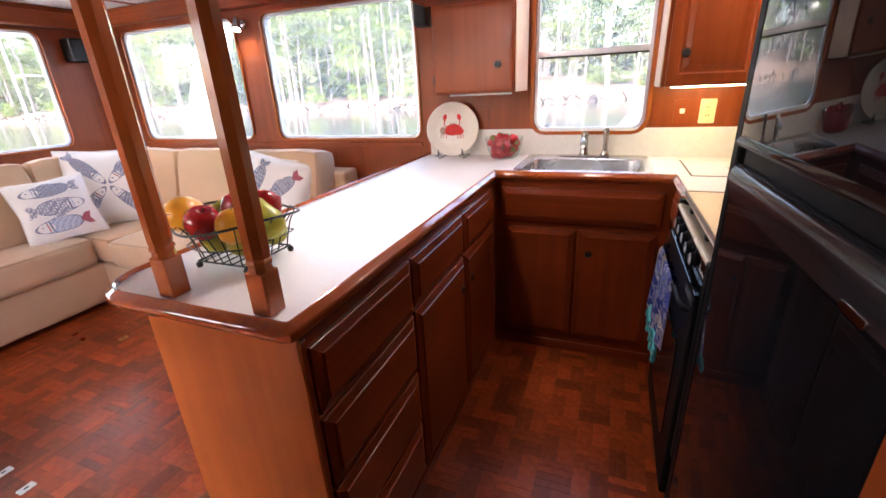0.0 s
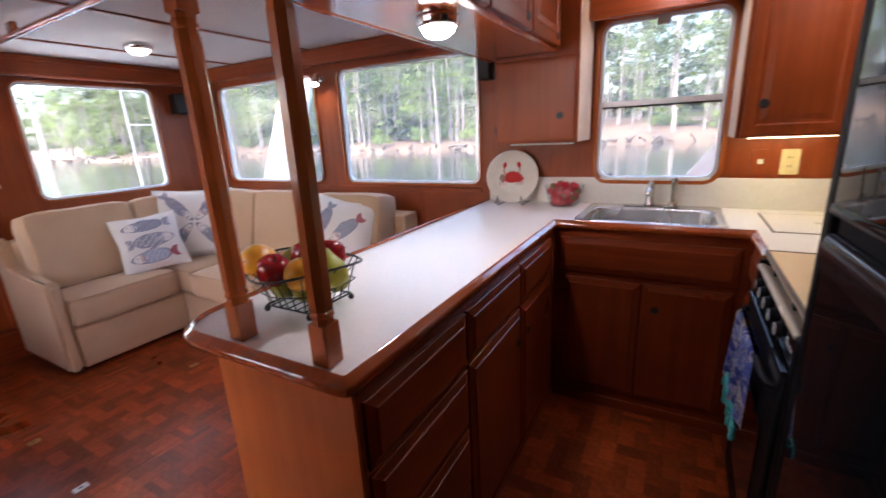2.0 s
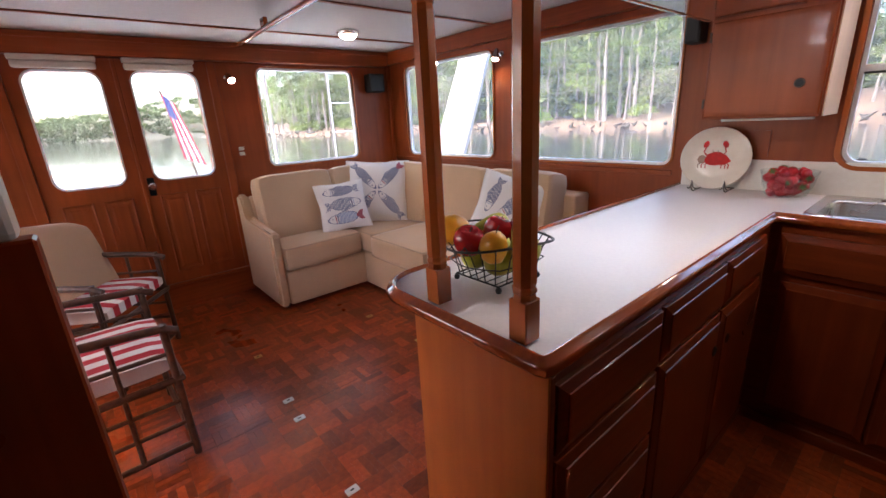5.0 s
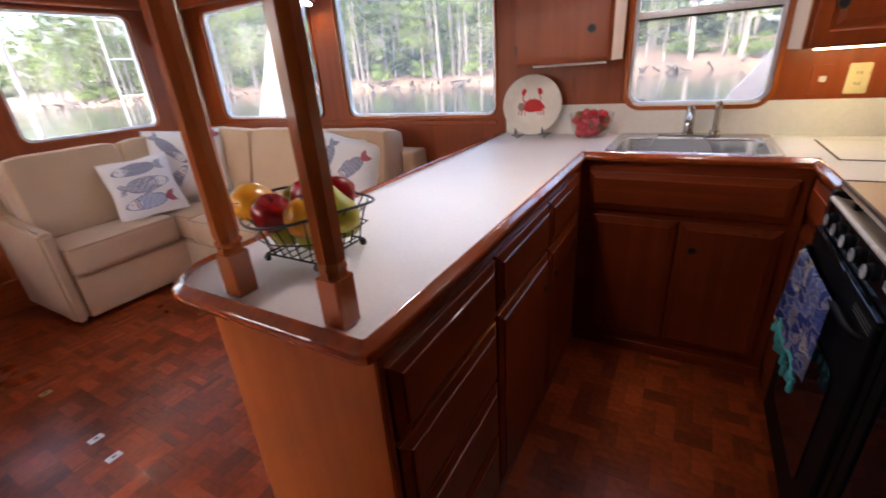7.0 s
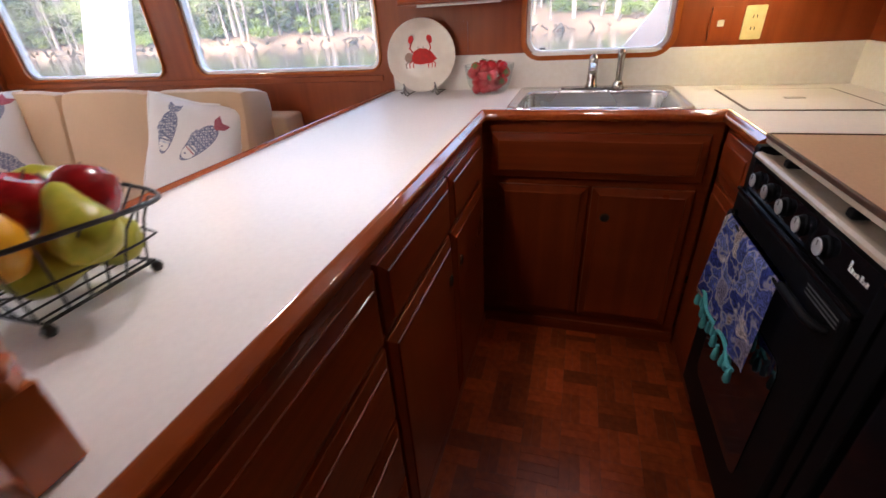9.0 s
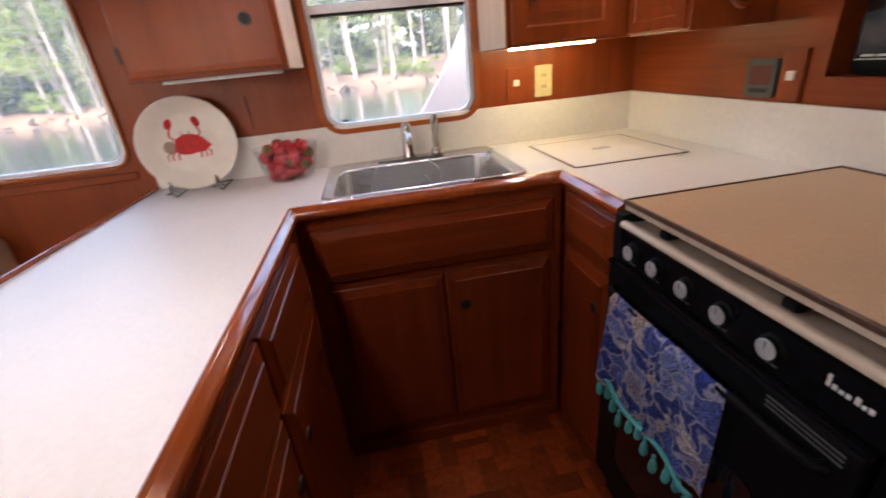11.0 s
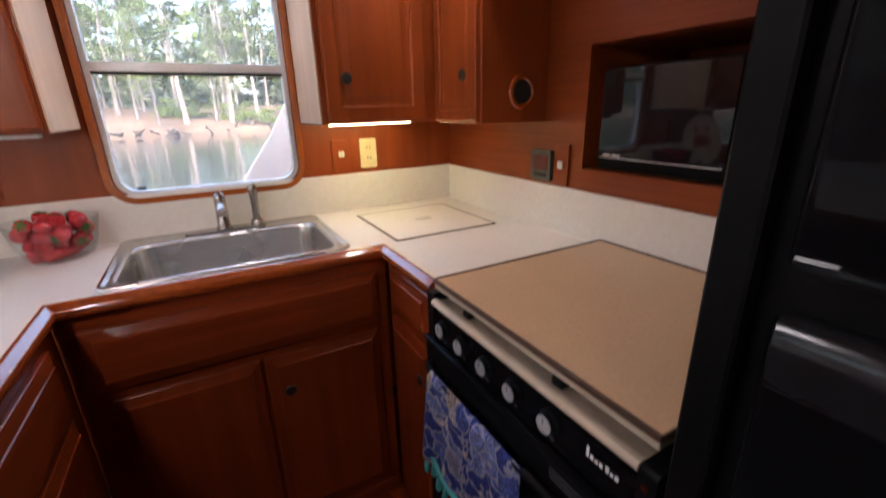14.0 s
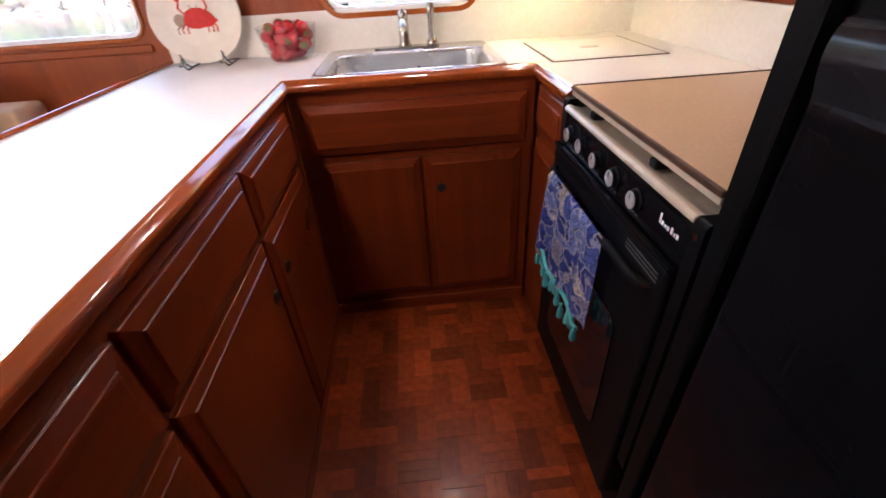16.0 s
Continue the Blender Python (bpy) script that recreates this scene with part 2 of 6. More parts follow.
def leaf_material(name, c1, c2, through, island=0.35, per_object=0.25):
    """Thin leaves: light is partly thrown back and partly let through, each leaf in its own tone."""
    m, n, l, p = material(name)
    n.remove(p)
    tc, nz, ramp = n.new("ShaderNodeTexCoord"), n.new("ShaderNodeTexNoise"), n.new("ShaderNodeValToRGB")
    nz.inputs["Scale"].default_value, nz.inputs["Detail"].default_value = 0.9, 4.0
    ramp.color_ramp.elements[0].position, ramp.color_ramp.elements[1].position = 0.35, 0.65
    ramp.color_ramp.elements[0].color, ramp.color_ramp.elements[1].color = (*c2, 1), (*c1, 1)
    l.new(tc.outputs["Object"], nz.inputs["Vector"]), l.new(nz.outputs["Fac"], ramp.inputs["Fac"])
    geo, info, tone = n.new("ShaderNodeNewGeometry"), n.new("ShaderNodeObjectInfo"), n.new("ShaderNodeMath")
    tone.operation = "MULTIPLY"
    for k, (src, spread) in enumerate(((geo.outputs["Random Per Island"], island), (info.outputs["Random"], per_object))):
        rng = n.new("ShaderNodeMapRange")
        rng.inputs["To Min"].default_value, rng.inputs["To Max"].default_value = 1.0 - spread, 1.0 + spread
        l.new(src, rng.inputs["Value"]), l.new(rng.outputs[0], tone.inputs[k])
    hsv = n.new("ShaderNodeHueSaturation")
    l.new(ramp.outputs[0], hsv.inputs["Color"]), l.new(tone.outputs[0], hsv.inputs["Value"])
    back, front_side, mx = n.new("ShaderNodeBsdfTranslucent"), n.new("ShaderNodeBsdfDiffuse"), n.new("ShaderNodeMixShader")
    mx.inputs[0].default_value = through
    l.new(hsv.outputs[0], back.inputs[0]), l.new(hsv.outputs[0], front_side.inputs[0])
    l.new(front_side.outputs[0], mx.inputs[1]), l.new(back.outputs[0], mx.inputs[2])
    l.new(mx.outputs[0], n["Material Output"].inputs["Surface"])
    return m


def scale_print(name, ground, ink, scale):
    """Cotton printed with fish scales: small cells with inked outlines."""
    m, n, l, p = material(name)
    tc, cell = n.new("ShaderNodeTexCoord"), n.new("ShaderNodeTexVoronoi")
    cell.feature = "DISTANCE_TO_EDGE"
    cell.inputs["Scale"].default_value, cell.inputs["Randomness"].default_value = scale, 0.35
    l.new(tc.outputs["Object"], cell.inputs["Vector"])
    ramp = n.new("ShaderNodeValToRGB")
    ramp.color_ramp.elements[0].position, ramp.color_ramp.elements[1].position = 0.10, 0.24
    ramp.color_ramp.elements[0].color, ramp.color_ramp.elements[1].color = (*ink, 1), (*ground, 1)
    l.new(cell.outputs["Distance"], ramp.inputs["Fac"]), l.new(ramp.outputs[0], p.inputs["Base Color"])
    p.inputs["Roughness"].default_value = 0.9
    return m


def water_material():
    m, n, l, p = material("river water")
    tc = n.new("ShaderNodeTexCoord")
    mp = n.new("ShaderNodeMapping")
    mp.inputs["Scale"].default_value = (0.9, 1.6, 1)
    l.new(tc.outputs["Object"], mp.inputs["Vector"])
    nz = n.new("ShaderNodeTexNoise")
    nz.inputs["Scale"].default_value, nz.inputs["Detail"].default_value = 1.4, 4.0
    l.new(mp.outputs[0], nz.inputs["Vector"])
    bp = n.new("ShaderNodeBump")
    bp.inputs["Strength"].default_value, bp.inputs["Distance"].default_value = 0.14, 0.12
    l.new(nz.outputs["Fac"], bp.inputs["Height"]), l.new(bp.outputs[0], p.inputs["Normal"])
    p.inputs["Base Color"].default_value = (0.022, 0.026, 0.022, 1)
    p.inputs["Roughness"].default_value = 0.05
    return m


def glass_material(name, tint, rough=0.0, ior=0.03, haze=0.0):
    """Thin clear pane: mostly straight through, with a gloss by angle. A translucent share stands in for glare and
    outdoor haze.
    """
    m, n, l, p = material(name)
    n.remove(p)
    tr, gl, lw, mx = n.new("ShaderNodeBsdfTransparent"), n.new("ShaderNodeBsdfGlossy"), n.new("ShaderNodeLayerWeight"), n.new("ShaderNodeMixShader")
    power, fr = n.new("ShaderNodeMath"), n.new("ShaderNodeMath")
    tr.inputs[0].default_value = (*tint, 1)
    gl.inputs["Roughness"].default_value = rough
    lw.inputs["Blend"].default_value = 0.5
    power.operation, fr.operation = "POWER", "MULTIPLY_ADD"
    power.inputs[1].default_value, fr.inputs[1].default_value, fr.inputs[2].default_value = 4.0, 0.5, ior
    l.new(lw.outputs["Facing"], power.inputs[0]), l.new(power.outputs[0], fr.inputs[0])
    film, veil = n.new("ShaderNodeBsdfTranslucent"), n.new("ShaderNodeMixShader")
    film.inputs[0].default_value, veil.inputs[0].default_value = (0.94, 0.93, 0.84, 1), haze
    l.new(tr.outputs[0], veil.inputs[1]), l.new(film.outputs[0], veil.inputs[2])
    l.new(fr.outputs[0], mx.inputs[0]), l.new(veil.outputs[0], mx.inputs[1]), l.new(gl.outputs[0], mx.inputs[2])
    l.new(mx.outputs[0], n["Material Output"].inputs["Surface"])
    return m


def glow(name, colour, strength):
    m, n, l, p = material(name)
    p.inputs["Base Color"].default_value = (0.8, 0.8, 0.78, 1)
    p.inputs["Emission Color"].default_value, p.inputs["Emission Strength"].default_value = (*colour, 1), strength
    return m


def towel_material():
    """Cotton printed with blue, mauve and tan petals, each with a pale outline and fine wavy shading."""
    m, n, l, p = material("blue printed towel")
    tc = n.new("ShaderNodeTexCoord")
    warp = n.new("ShaderNodeTexNoise")
    warp.inputs["Scale"].default_value = 22
    l.new(tc.outputs["Object"], warp.inputs["Vector"])
    add = n.new("ShaderNodeVectorMath")
    add.operation = "MULTIPLY_ADD"
    l.new(warp.outputs["Color"], add.inputs[0])
    add.inputs[1].default_value = (0.09, 0.09, 0.09)
    l.new(tc.outputs["Object"], add.inputs[2])
    cell, rim = n.new("ShaderNodeTexVoronoi"), n.new("ShaderNodeTexVoronoi")
    rim.feature = "DISTANCE_TO_EDGE"
    for v in (cell, rim):
        v.inputs["Scale"].default_value = 21
        l.new(add.outputs[0], v.inputs["Vector"])
    pick = n.new("ShaderNodeValToRGB")
    pick.color_ramp.interpolation = "CONSTANT"
    e = pick.color_ramp.elements
    e[0].position, e[0].color = 0.0, (0.045, 0.07, 0.33, 1)
    e[1].position, e[1].color = 0.80, (0.50, 0.41, 0.36, 1)
    for pos, col in ((0.36, (0.10, 0.14, 0.44, 1)), (0.55, (0.30, 0.28, 0.40, 1)), (0.68, (0.20, 0.25, 0.52, 1)), (0.92, (0.66, 0.60, 0.58, 1))):
        x = e.new(pos)
        x.color = col
    sep = n.new("ShaderNodeSeparateColor")
    l.new(cell.outputs["Color"], sep.inputs[0]), l.new(sep.outputs[0], pick.inputs["Fac"])
    wave = n.new("ShaderNodeTexWave")
    wave.inputs["Scale"].default_value, wave.inputs["Distortion"].default_value, wave.inputs["Detail"].default_value = 55, 9.0, 2.0
    l.new(add.outputs[0], wave.inputs["Vector"])
    shade = n.new("ShaderNodeMapRange")
    shade.inputs["To Min"].default_value, shade.inputs["To Max"].default_value = 0.6, 1.9
    l.new(wave.outputs["Fac"], shade.inputs["Value"])
    hsv = n.new("ShaderNodeHueSaturation")
    l.new(pick.outputs[0], hsv.inputs["Color"]), l.new(shade.outputs[0], hsv.inputs["Value"])
    line = n.new("ShaderNodeMapRange")
    line.inputs["From Min"].default_value, line.inputs["From Max"].default_value = 0.0, 0.09
    line.inputs["To Min"].default_value, line.inputs["To Max"].default_value = 0.9, 0.0
    l.new(rim.outputs["Distance"], line.inputs["Value"])
    mx = n.new("ShaderNodeMix")
    mx.data_type = "RGBA"
    l.new(line.outputs[0], mx.inputs[0]), l.new(hsv.outputs[0], mx.inputs[6])
    mx.inputs[7].default_value = (0.74, 0.72, 0.74, 1)
    l.new(mx.outputs[2], p.inputs["Base Color"])
    p.inputs["Roughness"].default_value = 0.9
    return m


water_mat = water_material()
pine_leaf = leaf_material("pine needles", (0.13, 0.175, 0.05), (0.08, 0.115, 0.036), 0.4)
spring_leaf = leaf_material("spring leaves", (0.22, 0.29, 0.06), (0.13, 0.20, 0.045), 0.5)
far_leaf = leaf_material("far woods", (0.14, 0.175, 0.065), (0.09, 0.125, 0.047), 0.3, 0.3, 0.0)
# Outdoor haze and glare are mixed into the glass, fainter on the aft panes.
pane_mat = glass_material("window glass", (0.78, 0.785, 0.765), haze=0.08)
aft_pane = glass_material("aft window glass with less haze", (0.80, 0.83, 0.82), haze=0.03)
bowl_mat = glass_material("clear bowl glass", (0.93, 0.95, 0.95), 0.02)
lamp_warm = glow("lit dome glass", (1.0, 0.86, 0.66), 1.3)
lamp_locker = glow("lit locker dome glass", (1.0, 0.94, 0.85), 11.0)
lamp_galley = glow("lit galley dome glass", (1.0, 0.91, 0.78), 5.5)
lamp_corner = glow("lit corner dome glass", (1.0, 0.88, 0.70), 10.5)
lamp_spot = glow("lit reading lamp", (1.0, 0.86, 0.66), 18.0)
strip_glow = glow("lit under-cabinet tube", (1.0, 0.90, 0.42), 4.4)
towel_mat = towel_material()
fish_blue = scale_print("printed blue scales", (0.20, 0.27, 0.44), (0.52, 0.55, 0.64), 95)
fish_grey = scale_print("printed grey scales", (0.60, 0.58, 0.62), (0.15, 0.17, 0.27), 90)
fish_pale = scale_print("printed pale scales", (0.70, 0.67, 0.67), (0.24, 0.25, 0.34), 70)


# ---- mesh helpers ----
def thing(name, at, label, category, group="", kind=""):
    """An empty at a thing's base, which parents its parts."""
    ob = new(name)
    ob.empty_display_size = 0.05
    ob.matrix_basis = Matrix.Translation(at)
    return tagged(ob, label, category, group, kind)




def part(name, bm, mat, parent=None, label="", smooth=False, kind=""):
    """Links a bmesh, in world places, as one mesh object under a thing or a part."""
    me = bpy.data.meshes.new(name)
    bmesh.ops.recalc_face_normals(bm, faces=bm.faces)
    bm.to_mesh(me)
    bm.free()
    me.materials.append(mat)
    if smooth:
        for f in me.polygons:
            f.use_smooth = True
        me.set_sharp_from_angle(angle=radians(40))
    ob = new(name, me)
    if parent is not None:
        ob.parent = parent
        top = parent
        while top.parent:
            top = top.parent
        ob.matrix_parent_inverse = Matrix.Translation(top.matrix_basis.translation).inverted() if top == parent else Matrix.Identity(4)
    return tagged(ob, label, kind=kind)


def solo(name, bm, mat, label, category, group="", kind="", smooth=False):
    """A thing that is one mesh."""
    ob = part(name, bm, mat, None, "", smooth)
    return tagged(ob, label, category, group, kind)


def box(x0, x1, y0, y1, z0, z1, bevel=0.0, seg=1, bm=None):
    bm = bm or bmesh.new()
    made = bmesh.ops.create_cube(bm, size=1.0, matrix=Matrix.LocRotScale(((x0 + x1) / 2, (y0 + y1) / 2, (z0 + z1) / 2), None, (abs(x1 - x0), abs(y1 - y0), abs(z1 - z0))))
    if bevel:
        edges = list({e for v in made["verts"] for e in v.link_edges})
        bmesh.ops.bevel(bm, geom=edges, offset=bevel, segments=seg, profile=0.5, affect="EDGES")
    return bm


def turned(profile, at, axis="Z", seg=24, bm=None, sx=1.0, sy=1.0):
    """A body of revolution from (radius, height) pairs, standing at a place along an axis."""
    bm = bm or bmesh.new()
    rot = {"Z": Matrix.Identity(4), "X": Matrix.Rotation(radians(90), 4, "Y"), "Y": Matrix.Rotation(radians(-90), 4, "X"), "-Y": Matrix.Rotation(radians(90), 4, "X"), "-X": Matrix.Rotation(radians(-90), 4, "Y"), "-Z": Matrix.Rotation(radians(180), 4, "X")}[axis]
    m = Matrix.Translation(at) @ rot
    rings = []
    for r, h in profile:
        if r < 1e-6:
            rings.append([bm.verts.new(m @ Vector((0, 0, h)))])
        else:
            rings.append([bm.verts.new(m @ Vector((r * sx * math.cos(2 * math.pi * k / seg), r * sy * math.sin(2 * math.pi * k / seg), h))) for k in range(seg)])
    for a, b in zip(rings, rings[1:]):
        for k in range(seg):
            q = [a[k % len(a)], a[(k + 1) % len(a)], b[(k + 1) % len(b)], b[k % len(b)]]
            q = list(dict.fromkeys(q))
            if len(q) > 2:
                bm.faces.new(q)
    for ring, flip in ((rings[0], True), (rings[-1], False)):
        if len(ring) > 2:
            bm.faces.new(ring[::-1] if flip else ring)
    return bm


def tube(points, radius, seg=8, closed=False, bm=None):
    """A round bar along points."""
    bm = bm or bmesh.new()
    pts = [Vector(p) for p in points]
    n = len(pts)
    rings = []
    side = None
    for i, p in enumerate(pts):
        a, b = pts[(i - 1) % n if closed else max(i - 1, 0)], pts[(i + 1) % n if closed else min(i + 1, n - 1)]
        t = (b - a).normalized()
        if side is None:
            side = t.orthogonal().normalized()
        side = (side - t * side.dot(t)).normalized()
        up = t.cross(side)
        rings.append([bm.verts.new(p + radius * (math.cos(2 * math.pi * k / seg) * side + math.sin(2 * math.pi * k / seg) * up)) for k in range(seg)])
    for i in range(n if closed else n - 1):
        a, b = rings[i], rings[(i + 1) % n]
        for k in range(seg):
            bm.faces.new([a[k], a[(k + 1) % seg], b[(k + 1) % seg], b[k]])
    if not closed:
        bm.faces.new(rings[0][::-1]), bm.faces.new(rings[-1])
    return bm


def rail(points, profile, closed=False, bm=None):
    """A moulding of constant section along level points. profile: (to the right of the way, up)."""
    bm = bm or bmesh.new()
    pts = [Vector(p) for p in points]
    n, k = len(pts), len(profile)
    rings = []
    for i, p in enumerate(pts):
        ways = []
        if i > 0 or closed:
            ways.append((p - pts[i - 1]).normalized())
        if i < n - 1 or closed:
            ways.append((pts[(i + 1) % n] - p).normalized())
        t = sum(ways, Vector()).normalized()
        right = Vector((t.y, -t.x, 0)).normalized()
        stretch = 1.0 / max(0.5, t.dot(ways[0]))
        rings.append([bm.verts.new(p + right * a * stretch + Vector((0, 0, b))) for a, b in profile])
    for i in range(n if closed else n - 1):
        a, b = rings[i], rings[(i + 1) % n]
        for j in range(k):
            bm.faces.new([a[j], a[(j + 1) % k], b[(j + 1) % k], b[j]])
    if not closed:
        bm.faces.new(rings[0]), bm.faces.new(rings[-1][::-1])
    return bm


def rounded(u0, u1, v0, v1, r, seg=6):
    """The outline of a rectangle with round corners."""
    out = []
    for cu, cv, a0 in ((u1 - r, v1 - r, 0), (u0 + r, v1 - r, 90), (u0 + r, v0 + r, 180), (u1 - r, v0 + r, 270)):
        for k in range(seg + 1):
            a = radians(a0 + 90 * k / seg)
            out.append((cu + r * math.cos(a), cv + r * math.sin(a)))
    return out


def on_y(u, v, w):
    """Plane facing -y: u along x, v up, w out of the wall into the room."""
    return Vector((u, -w, v))


def ring(outer, inner, w0, w1, put, bm=None):
    """A frame between two outlines, from depth w0 to w1."""
    bm = bm or bmesh.new()
    n = len(outer)
    a, b = [bm.verts.new(put(*p, w0)) for p in outer], [bm.verts.new(put(*p, w1)) for p in outer]
    c, d = [bm.verts.new(put(*p, w0)) for p in inner], [bm.verts.new(put(*p, w1)) for p in inner]
    for i in range(n):
        j = (i + 1) % n
        for q in ((a[i], a[j], b[j], b[i]), (b[i], b[j], d[j], d[i]), (d[i], d[j], c[j], c[i]), (c[i], c[j], a[j], a[i])):
            bm.faces.new(q)
    return bm


def slab(outline, w0, w1, put, bm=None):
    bm = bm or bmesh.new()
    a, b = [bm.verts.new(put(*p, w0)) for p in outline], [bm.verts.new(put(*p, w1)) for p in outline]
    n = len(outline)
    bm.faces.new(a[::-1]), bm.faces.new(b)
    for i in range(n):
        bm.faces.new([a[i], a[(i + 1) % n], b[(i + 1) % n], b[i]])
    return bm


def panel_steps(u0, u1, v0, v1, steps, put, bm=None):
    """Nested rectangles of (inset, height): a bevelled or raised cabinet front."""
    bm = bm or bmesh.new()
    last = None
    for inset, h in steps:
        cur = [bm.verts.new(put(u, v, h)) for u, v in ((u0 + inset, v0 + inset), (u1 - inset, v0 + inset), (u1 - inset, v1 - inset), (u0 + inset, v1 - inset))]
        if last is None:
            bm.faces.new(cur[::-1])
        else:
            for i in range(4):
                bm.faces.new([last[i], last[(i + 1) % 4], cur[(i + 1) % 4], cur[i]])
        last = cur
    bm.faces.new(last)
    return bm


def pierced(u0, u1, v0, v1, holes, w0, w1, put):
    """A wall with round-cornered openings (u0, u1, v0, v1, r) that go through it, side by side along u."""
    bm = bmesh.new()

    def quad(a0, a1, b0, b1):
        if a1 - a0 < 1e-5 or b1 - b0 < 1e-5:
            return
        for w in (w0, w1):
            bm.faces.new([bm.verts.new(put(a, b, w)) for a, b in ((a0, b0), (a1, b0), (a1, b1), (a0, b1))])

    at = u0
    for h0, h1, g0, g1, r in sorted(holes):
        quad(at, h0, v0, v1), quad(h0, h1, v0, g0), quad(h0, h1, g1, v1)
        line = rounded(h0, h1, g0, g1, r)
        per = len(line) // 4
        for c, corner in enumerate(((h1, g1), (h0, g1), (h0, g0), (h1, g0))):
            arc = line[c * per:(c + 1) * per]
            for w in (w0, w1):
                bm.faces.new([bm.verts.new(put(*p, w)) for p in [corner] + arc])
        for p, q in zip(line, line[1:] + line[:1]):
            bm.faces.new([bm.verts.new(put(*s)) for s in ((*p, w0), (*q, w0), (*q, w1), (*p, w1))])
        at = h1
    quad(at, u1, v0, v1)
    for a, b in (((u0, v0), (u1, v0)), ((u1, v0), (u1, v1)), ((u1, v1), (u0, v1)), ((u0, v1), (u0, v0))):
        bm.faces.new([bm.verts.new(put(*s)) for s in ((*a, w0), (*b, w0), (*b, w1), (*a, w1))])
    bmesh.ops.remove_doubles(bm, verts=bm.verts, dist=1e-5)
    return bm


def side_wall(u, v, w):
    return Vector((u, YW - w, v))


def aft_wall(u, v, w):
    return Vector((XA + w, u, v))


def galley_end(u, v, w):
    return Vector((XR - w, u, v))


def pen_face(u, v, w):
    return Vector((-0.004 + w, u, v))


def sink_face(u, v, w):
    return Vector((u, 0.014 - w, v))


def stove_face(u, v, w):
    return Vector((0.778 - w, u, v))


# ---- setting: floor, walls, ceiling ----
floor = tagged(part("floor", box(XA - 0.06, 2.2, YP - 0.06, YW + 0.06, -0.12, -0.0012), grout), "red-brown parquet floor of small wooden blocks with a varnished sheen", "floor", kind="structure")

holes_side = [(-3.085, -1.955, 1.005, 1.80, 0.07), (-1.715, -0.612, 1.008, 1.80, 0.06), (0.085, 0.655, 1.045, 1.835, 0.065)]
wall_side = tagged(part("wall_starboard", pierced(XA - 0.06, 2.2, 0.0, 2.06, holes_side, 0.0, -0.05, side_wall), wood_z), "varnished teak plank wall of the cabin side with windows", "wall", kind="structure")
holes_aft = [(-2.125, -1.745, 1.005, 1.735, 0.07), (-1.575, -1.175, 1.008, 1.74, 0.07), (-0.735, 0.13, 1.012, 1.795, 0.06)]
wall_aft = tagged(part("wall_aft", pierced(YP, YW - 0.001, 0.0, 2.06, holes_aft, 0.0, -0.05, aft_wall), wood_z), "varnished teak aft bulkhead with a window and two doors", "wall", kind="structure")
mw_hole = [(-0.80, -0.218, 1.12, 1.45, 0.006)]
wall_galley = tagged(part("wall_galley", pierced(-0.907, YW - 0.001, 0.0, 2.06, mw_hole, 0.0, -0.03, galley_end), wood_y), "varnished teak galley wall with a microwave niche", "wall", kind="structure")
holes_port = [(-3.12, -1.92, 0.94, 1.88, 0.07), (-1.80, -0.60, 0.94, 1.88, 0.07)]
wall_port = tagged(part("wall_port", pierced(XA - 0.06, 2.2, 0.0, 2.06, holes_port, 0.0, -0.05, lambda u, v, w: Vector((u, YP + w, v))), wood_z), "varnished teak wall of the far cabin side", "wall", kind="structure")
wall_fore = tagged(part("wall_fore", box(2.2, 2.26, YP - 0.06, YW + 0.06, 0, 2.06), wood_z), "varnished teak forward bulkhead", "wall", kind="structure")
wall_inner = tagged(part("wall_pantry", box(0.80, 2.19, -1.66, -1.60, 0, ZC - 0.004), wood_z), "varnished teak partition beside the refrigerator", "wall", kind="structure")
ceiling = tagged(part("ceiling", box(XA - 0.06, 2.26, YP - 0.06, YW + 0.06, ZC, 2.07), headliner), "white padded ceiling panels", "ceiling", kind="structure")
roof = tagged(part("roof", box(-4.75, 2.6, YP - 0.12, 0.70, 2.075, 2.16, 0.02), gelcoat), "white upper deck overhang", "roof", kind="structure")

trim = thing("trim", (0, 0, 0), "varnished teak beams and ceiling battens", "trim", kind="structure")
for x in (-2.755, -1.90, -1.05, -0.2, 0.22, 0.95):
    y1 = 0.495 if x < -0.4 else 0.36
    part("batten", box(x - 0.014, x + 0.014, YP, y1, ZC - 0.009, ZC - 0.001, 0.003), wood_y, trim)
part("side_beam", box(XA, -0.385, 0.49, YW - 0.001, 1.845, ZC - 0.001, 0.006), wood_x, trim)
part("aft_beam", box(XA + 0.001, XA + 0.09, YP, 0.489, 1.825, ZC - 0.001, 0.008), wood_y, trim)
part("cap_line", box(XA + 0.091, XA + 0.1, YP, 0.489, 1.915, 1.93, 0.003), wood_y, trim)
part("corner_post", box(XA + 0.001, XA + 0.03, YW - 0.04, YW - 0.002, 0.0, 1.84, 0.004), wood_z, trim)
part("sill_rail", box(XA + 0.02, -0.6, YW - 0.014, YW - 0.001, 0.955, 0.985, 0.004), wood_x, trim)

baseboard = tagged(part("baseboard", box(XA + 0.001, XA + 0.022, YP, -0.9, 0.0, 0.185, 0.004), wood_y), "dark teak baseboard and door sill", "baseboard", kind="structure")
part("sill_cap", box(XA + 0.001, XA + 0.045, -2.3, -0.98, 0.187, 0.212, 0.006), wood_y, baseboard)


